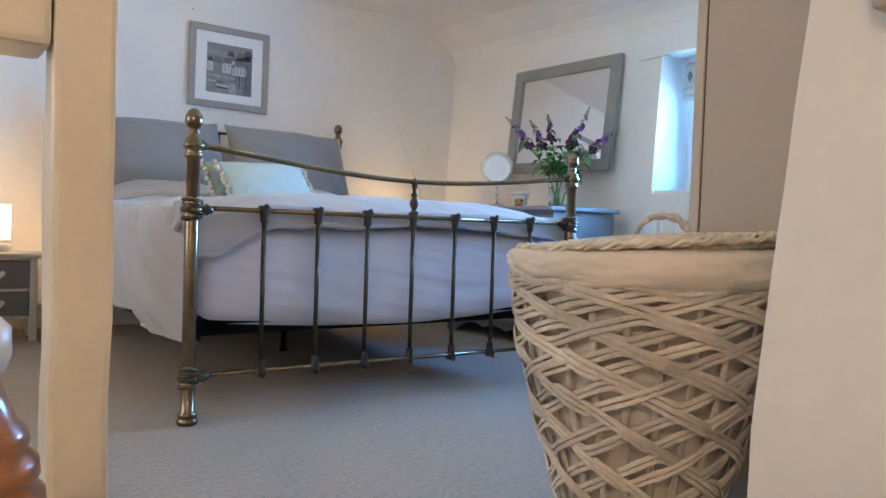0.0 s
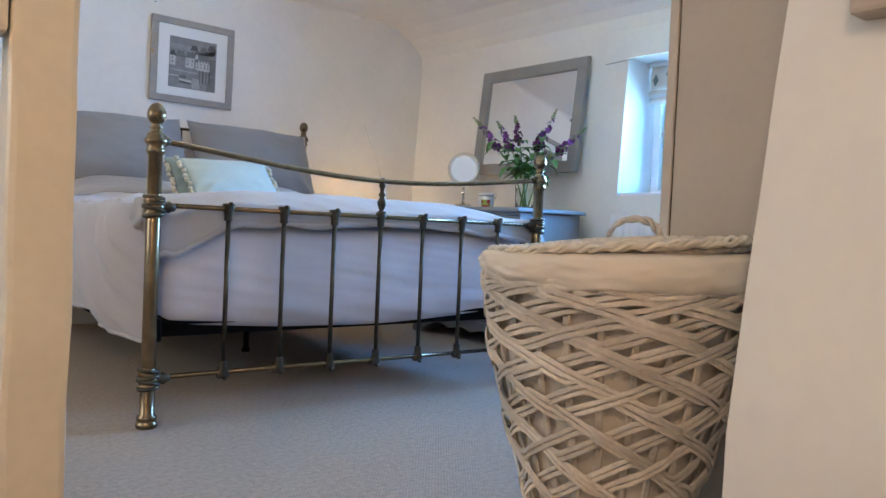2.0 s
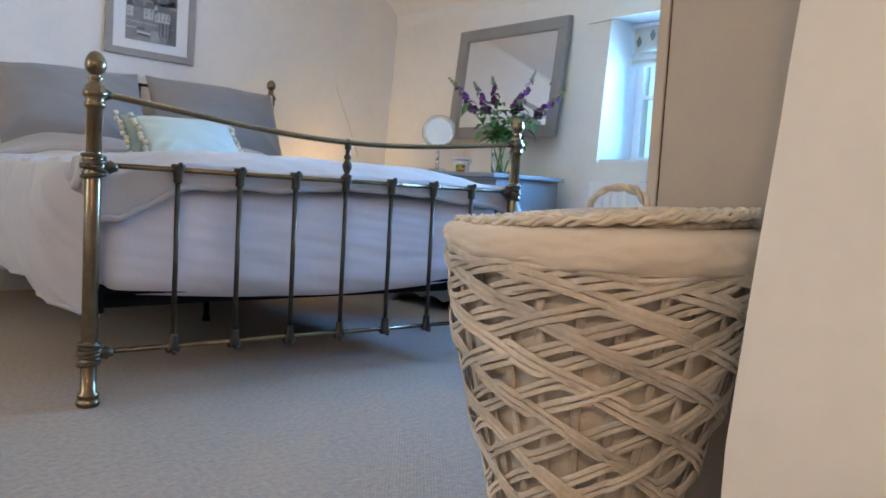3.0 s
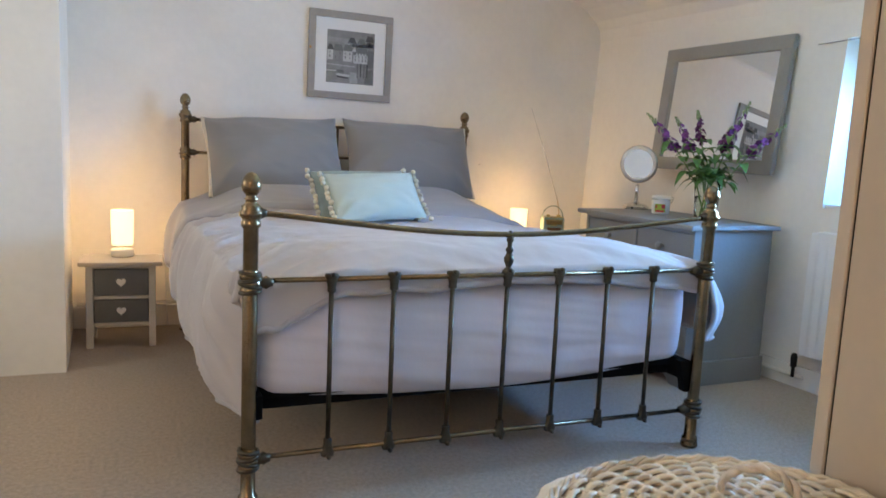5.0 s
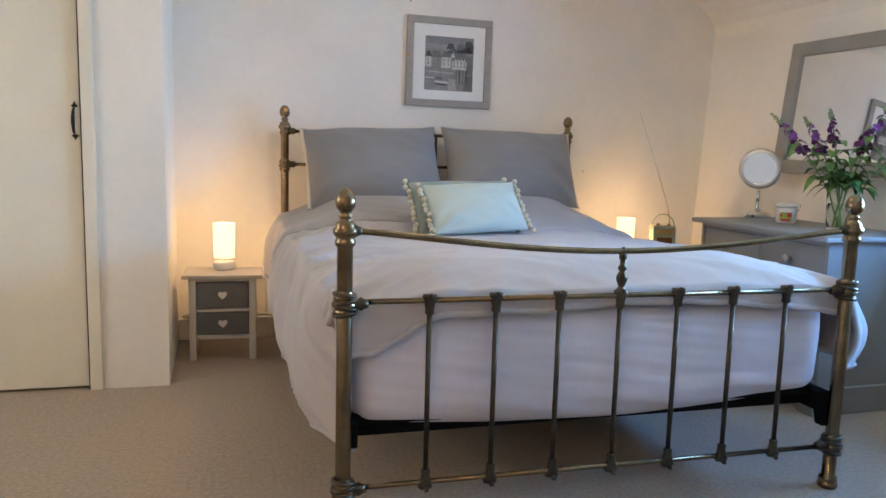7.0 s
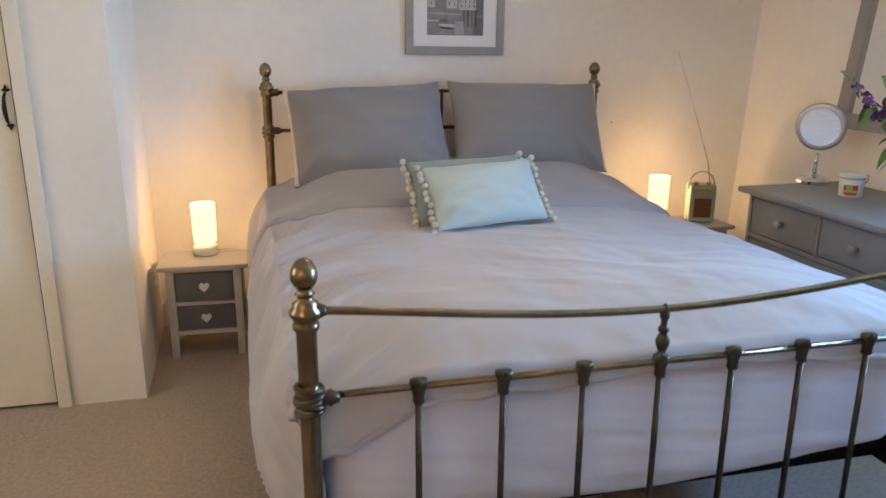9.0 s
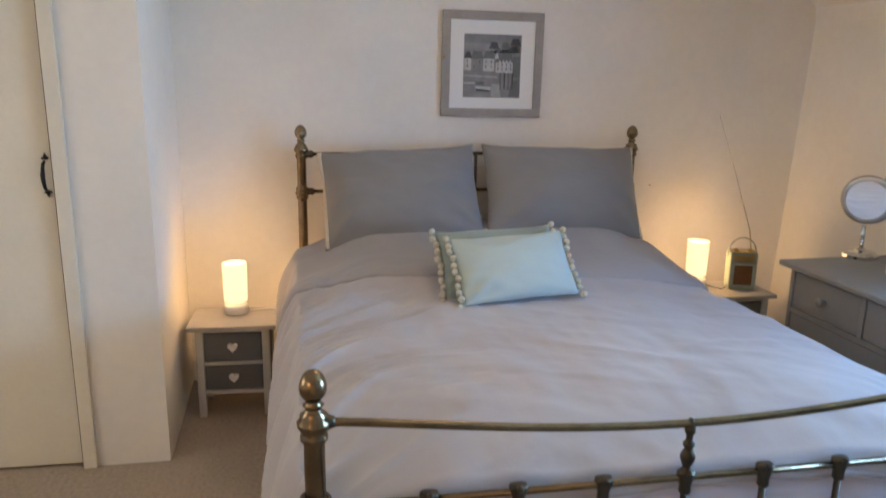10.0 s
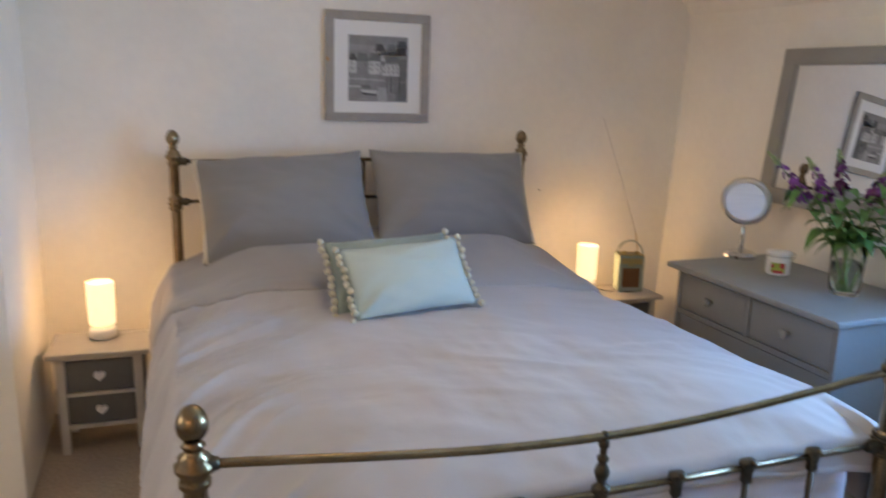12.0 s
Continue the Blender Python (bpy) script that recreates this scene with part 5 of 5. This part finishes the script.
turned = [(0.032, 0.0), (0.034, 0.3), (0.036, 0.62), (0.050, 0.70), (0.053, 0.735), (0.050, 0.752), (0.053, 0.758), (0.052, 0.770), (0.047, 0.776), (0.050, 0.782), (0.049, 0.793), (0.043, 0.799), (0.046, 0.804), (0.045, 0.814), (0.038, 0.821), (0.040, 0.826), (0.038, 0.833), (0.032, 0.840), (0.027, 0.852), (0.022, 0.866)]
bal = tagged(part("turned_newel", lathe(turned, 40, (0.050, 0.646, -0.350)), PINE, smooth=True), "turned varnished pine newel with a pale cap", "newel post")
part("cap", lathe([(0.016, 0.866), (0.025, 0.870), (0.029, 0.880), (0.0285, 0.897), (0.02, 0.906), (0.002, 0.908)], 24, (0.050, 0.646, -0.350)), CREAM, bal, "pale painted cap", smooth=True)

cup = thing("wall_box", "small grey painted box fixed to the stair wall", "box", pose(0.02, 0.046, 0.012))
part("body", box(0.86, 0.975, 0.05, 0.468, 0.862, 1.262, 0.006, 2), TAUPE, cup)
part("lid", box(0.852, 0.975, 0.045, 0.474, 1.263, 1.282, 0.004), TAUPE, cup)

# ---- wicker laundry basket ----
KX, KY = 1.040, 0.935
bk = thing("laundry_basket", "round woven willow laundry basket with cotton lining and lid", "basket", pose(KX, KY, 0, 0, 0, -50))


def brad(z):
    f = min(1.0, max(0.0, z) / 0.56)
    return 0.112 + 0.110 * f * f * (3 - 2 * f)


part("lining", grid(48, 10, lambda u, v: ((brad(0.02 + 0.54 * v) - 0.013) * math.cos(2 * math.pi * u), (brad(0.02 + 0.54 * v) - 0.013) * math.sin(2 * math.pi * u), 0.02 + 0.54 * v)), COTTON, bk, "calico lining inside the weave", smooth=True)
part("bottom", lathe([(0.112, 0.004), (0.114, 0.02), (0.002, 0.02)], 40), WICKER, bk)
for k in range(26):
    a = 2 * math.pi * k / 26
    t = Vector((-math.sin(a), math.cos(a), 0))
    o = Vector((math.cos(a), math.sin(a), 0))
    bm = bmesh.new()
    rows = []
    for j in range(9):
        z = 0.01 + 0.55 * j / 8
        c = o * (brad(z) - 0.006) + Vector((0, 0, z))
        rows.append([bm.verts.new(c + t * s * 0.0065 + o * d) for s, d in ((-1, 0), (-0.6, 0.0025), (0.6, 0.0025), (1, 0), (0.6, -0.002), (-0.6, -0.002))])
    for p, q in zip(rows, rows[1:]):
        for i in range(6):
            bm.faces.new((p[i], p[(i + 1) % 6], q[(i + 1) % 6], q[i]))
    part("stake", bm, WICKER, bk)


def weave_height(t):
    """Height of the weave for a fraction t; steep below, flat under the rim."""
    t = abs(t)
    t = 2 - t if t > 1 else t
    return 0.03 + 0.525 * (1 - (1 - t) ** 1.45)


def weaver(t0, amp, periods, phase, width, out, seed, side=0.0):
    """Two flat split canes laid side by side, zigzagging round the basket."""
    bm = bmesh.new()
    n = 180
    for half in (-1, 1):
        rows = []
        for i in range(n):
            a = 2 * math.pi * i / n
            w = periods * a + phase + 0.25 * noise.noise((math.cos(a) * 1.5, math.sin(a) * 1.5, seed + 9))
            z = weave_height(t0 + amp * math.asin(0.99 * math.sin(w)) / 1.43) + 0.003 * noise.noise((math.cos(a) * 2, math.sin(a) * 2, seed))
            z += half * width * (1.08 + 0.16 * noise.noise((math.cos(a) * 3, math.sin(a) * 3, seed + half)))
            layer = max(-1.0, min(1.0, 3.0 * math.cos(w)))
            over = max(-1.0, min(1.0, 2.5 * math.sin(9 * a + side)))
            r = brad(max(0.0, z)) + 0.0035 + out * (0.45 * layer + 0.75 * over) + 0.001 * noise.noise((a * 3, seed, half))
            o = Vector((math.cos(a), math.sin(a), 0))
            h = width * (0.9 + 0.12 * noise.noise((a * 2, seed, 3 + half)))
            rows.append([bm.verts.new(o * (r + d) + Vector((0, 0, z + h * q))) for q, d in ((-1, 0.0), (-0.82, 0.0017), (0.05, 0.0021), (0.82, 0.0017), (1, 0.0), (0, -0.0014))])
        for i in range(n):
            p, q = rows[i], rows[(i + 1) % n]
            for j in range(6):
                bm.faces.new((p[j], p[(j + 1) % 6], q[(j + 1) % 6], q[j]))
    return part("weaver", bm, WICKER, bk, smooth=False)


rb = random.Random(11)
for k in range(27):
    ph = 0.9 * k + (math.pi if k % 2 else 0.0) + rb.uniform(-0.3, 0.3)
    weaver((k + 0.5) / 27, 0.062, 4, ph, 0.0047, -0.0034, k * 3.1, math.pi * k)
for k in range(3):
    weaver(0.93 + 0.035 * k, 0.02, 5, 1.9 * k, 0.0036, 0.003, k * 7.7)
for z in (0.0, 0.012):
    weaver(z, 0.003, 13, z * 90, 0.0036, 0.003, z * 77)


def band(u, v):
    a = 2 * math.pi * u
    f = noise.noise((math.cos(a) * 3, math.sin(a) * 3, v * 1.3)) * 0.008 + noise.noise((math.cos(a) * 9, math.sin(a) * 9, v * 5.5)) * 0.004
    bulge = 0.010 * math.sin(math.pi * min(1, v * 1.1)) ** 0.5
    top = 0.596 + 0.007 * math.cos(a)
    z = top - (0.044 + 0.014 * math.cos(a + 1.0) + 0.009 * noise.noise((math.cos(a) * 4, math.sin(a) * 4, 2.0))) * (1 - v)
    r = brad(z) + 0.004 + bulge + f - (0.016 * max(0, v - 0.86) / 0.14)
    return r * math.cos(a), r * math.sin(a), z


ob = part("lining_cuff", grid(160, 14, band), COTTON, bk, "turned-over calico cuff", smooth=True)
md = ob.modifiers.new("thick", "SOLIDIFY")
md.thickness = 0.003
# Base disc's darker tone paints the shade between the lid's canes.
lid = part("lid", lathe([(0.206, 0.582), (0.21, 0.588), (0.206, 0.596), (0.12, 0.603), (0.002, 0.605)], 56), material("lid_shadow_willow", (0.55, 0.45, 0.33), 0.7, var=0.3, scale=60, bump=0.5), bk, "woven willow lid", smooth=True)


lid.matrix_local = pose(0, 0, 0.603) @ pose(0, 0, 0, 0, -5.0, 0) @ pose(0, 0, -0.598)


def lid_z(r):
    return 0.607 - 0.012 * (r / 0.22) ** 2


for j in range(15):
    r0 = 0.032 + 0.0122 * j
    n = 144
    pts = []
    for i in range(n + 1):
        a = 2 * math.pi * i / n
        pts.append(((r0 + 0.0015 * math.sin(a * 5 + j)) * math.cos(a), (r0 + 0.0015 * math.sin(a * 5 + j)) * math.sin(a), lid_z(r0) + 0.0042 * math.sin(a * 16 + math.pi * j)))
    part("lid_weaver", tube(pts, 0.0056, 6, flat=0.6), LITWICKER, lid, smooth=True)
for k in range(32):
    a = 2 * math.pi * k / 32
    part("lid_spoke", tube([(r * math.cos(a), r * math.sin(a), lid_z(r) + 0.001) for r in (0.02, 0.08, 0.15, 0.205)], 0.0052, 6, flat=0.5), LITWICKER, lid, smooth=True)
for s in range(4):
    pts = []
    for i in range(241):
        a = 2 * math.pi * i / 240
        r = 0.213 + 0.005 * math.cos(a * 14 + s * 1.571)
        pts.append((r * math.cos(a), r * math.sin(a), 0.600 + 0.0035 * math.sin(a * 14 + s * 1.571) + 0.002 * math.sin(a * 45 + s)))
    part("lid_braid", tube(pts, 0.0034, 7), LITWICKER, lid, smooth=True)
for s in range(2):
    pts = []
    for i in range(33):
        t = i / 32
        w = 6 * math.pi * t + s * math.pi
        pts.append((0.028 + 0.045 * math.cos(math.pi * t) + 0.003 * math.cos(w), 0.085 + 0.0045 * math.sin(w), 0.602 + 0.042 * math.sin(math.pi * t) ** 0.8 + 0.003 * math.cos(w)))
    part("lid_handle", tube(pts, 0.0046, 7), WICKER, lid, "twisted willow handle", smooth=True)
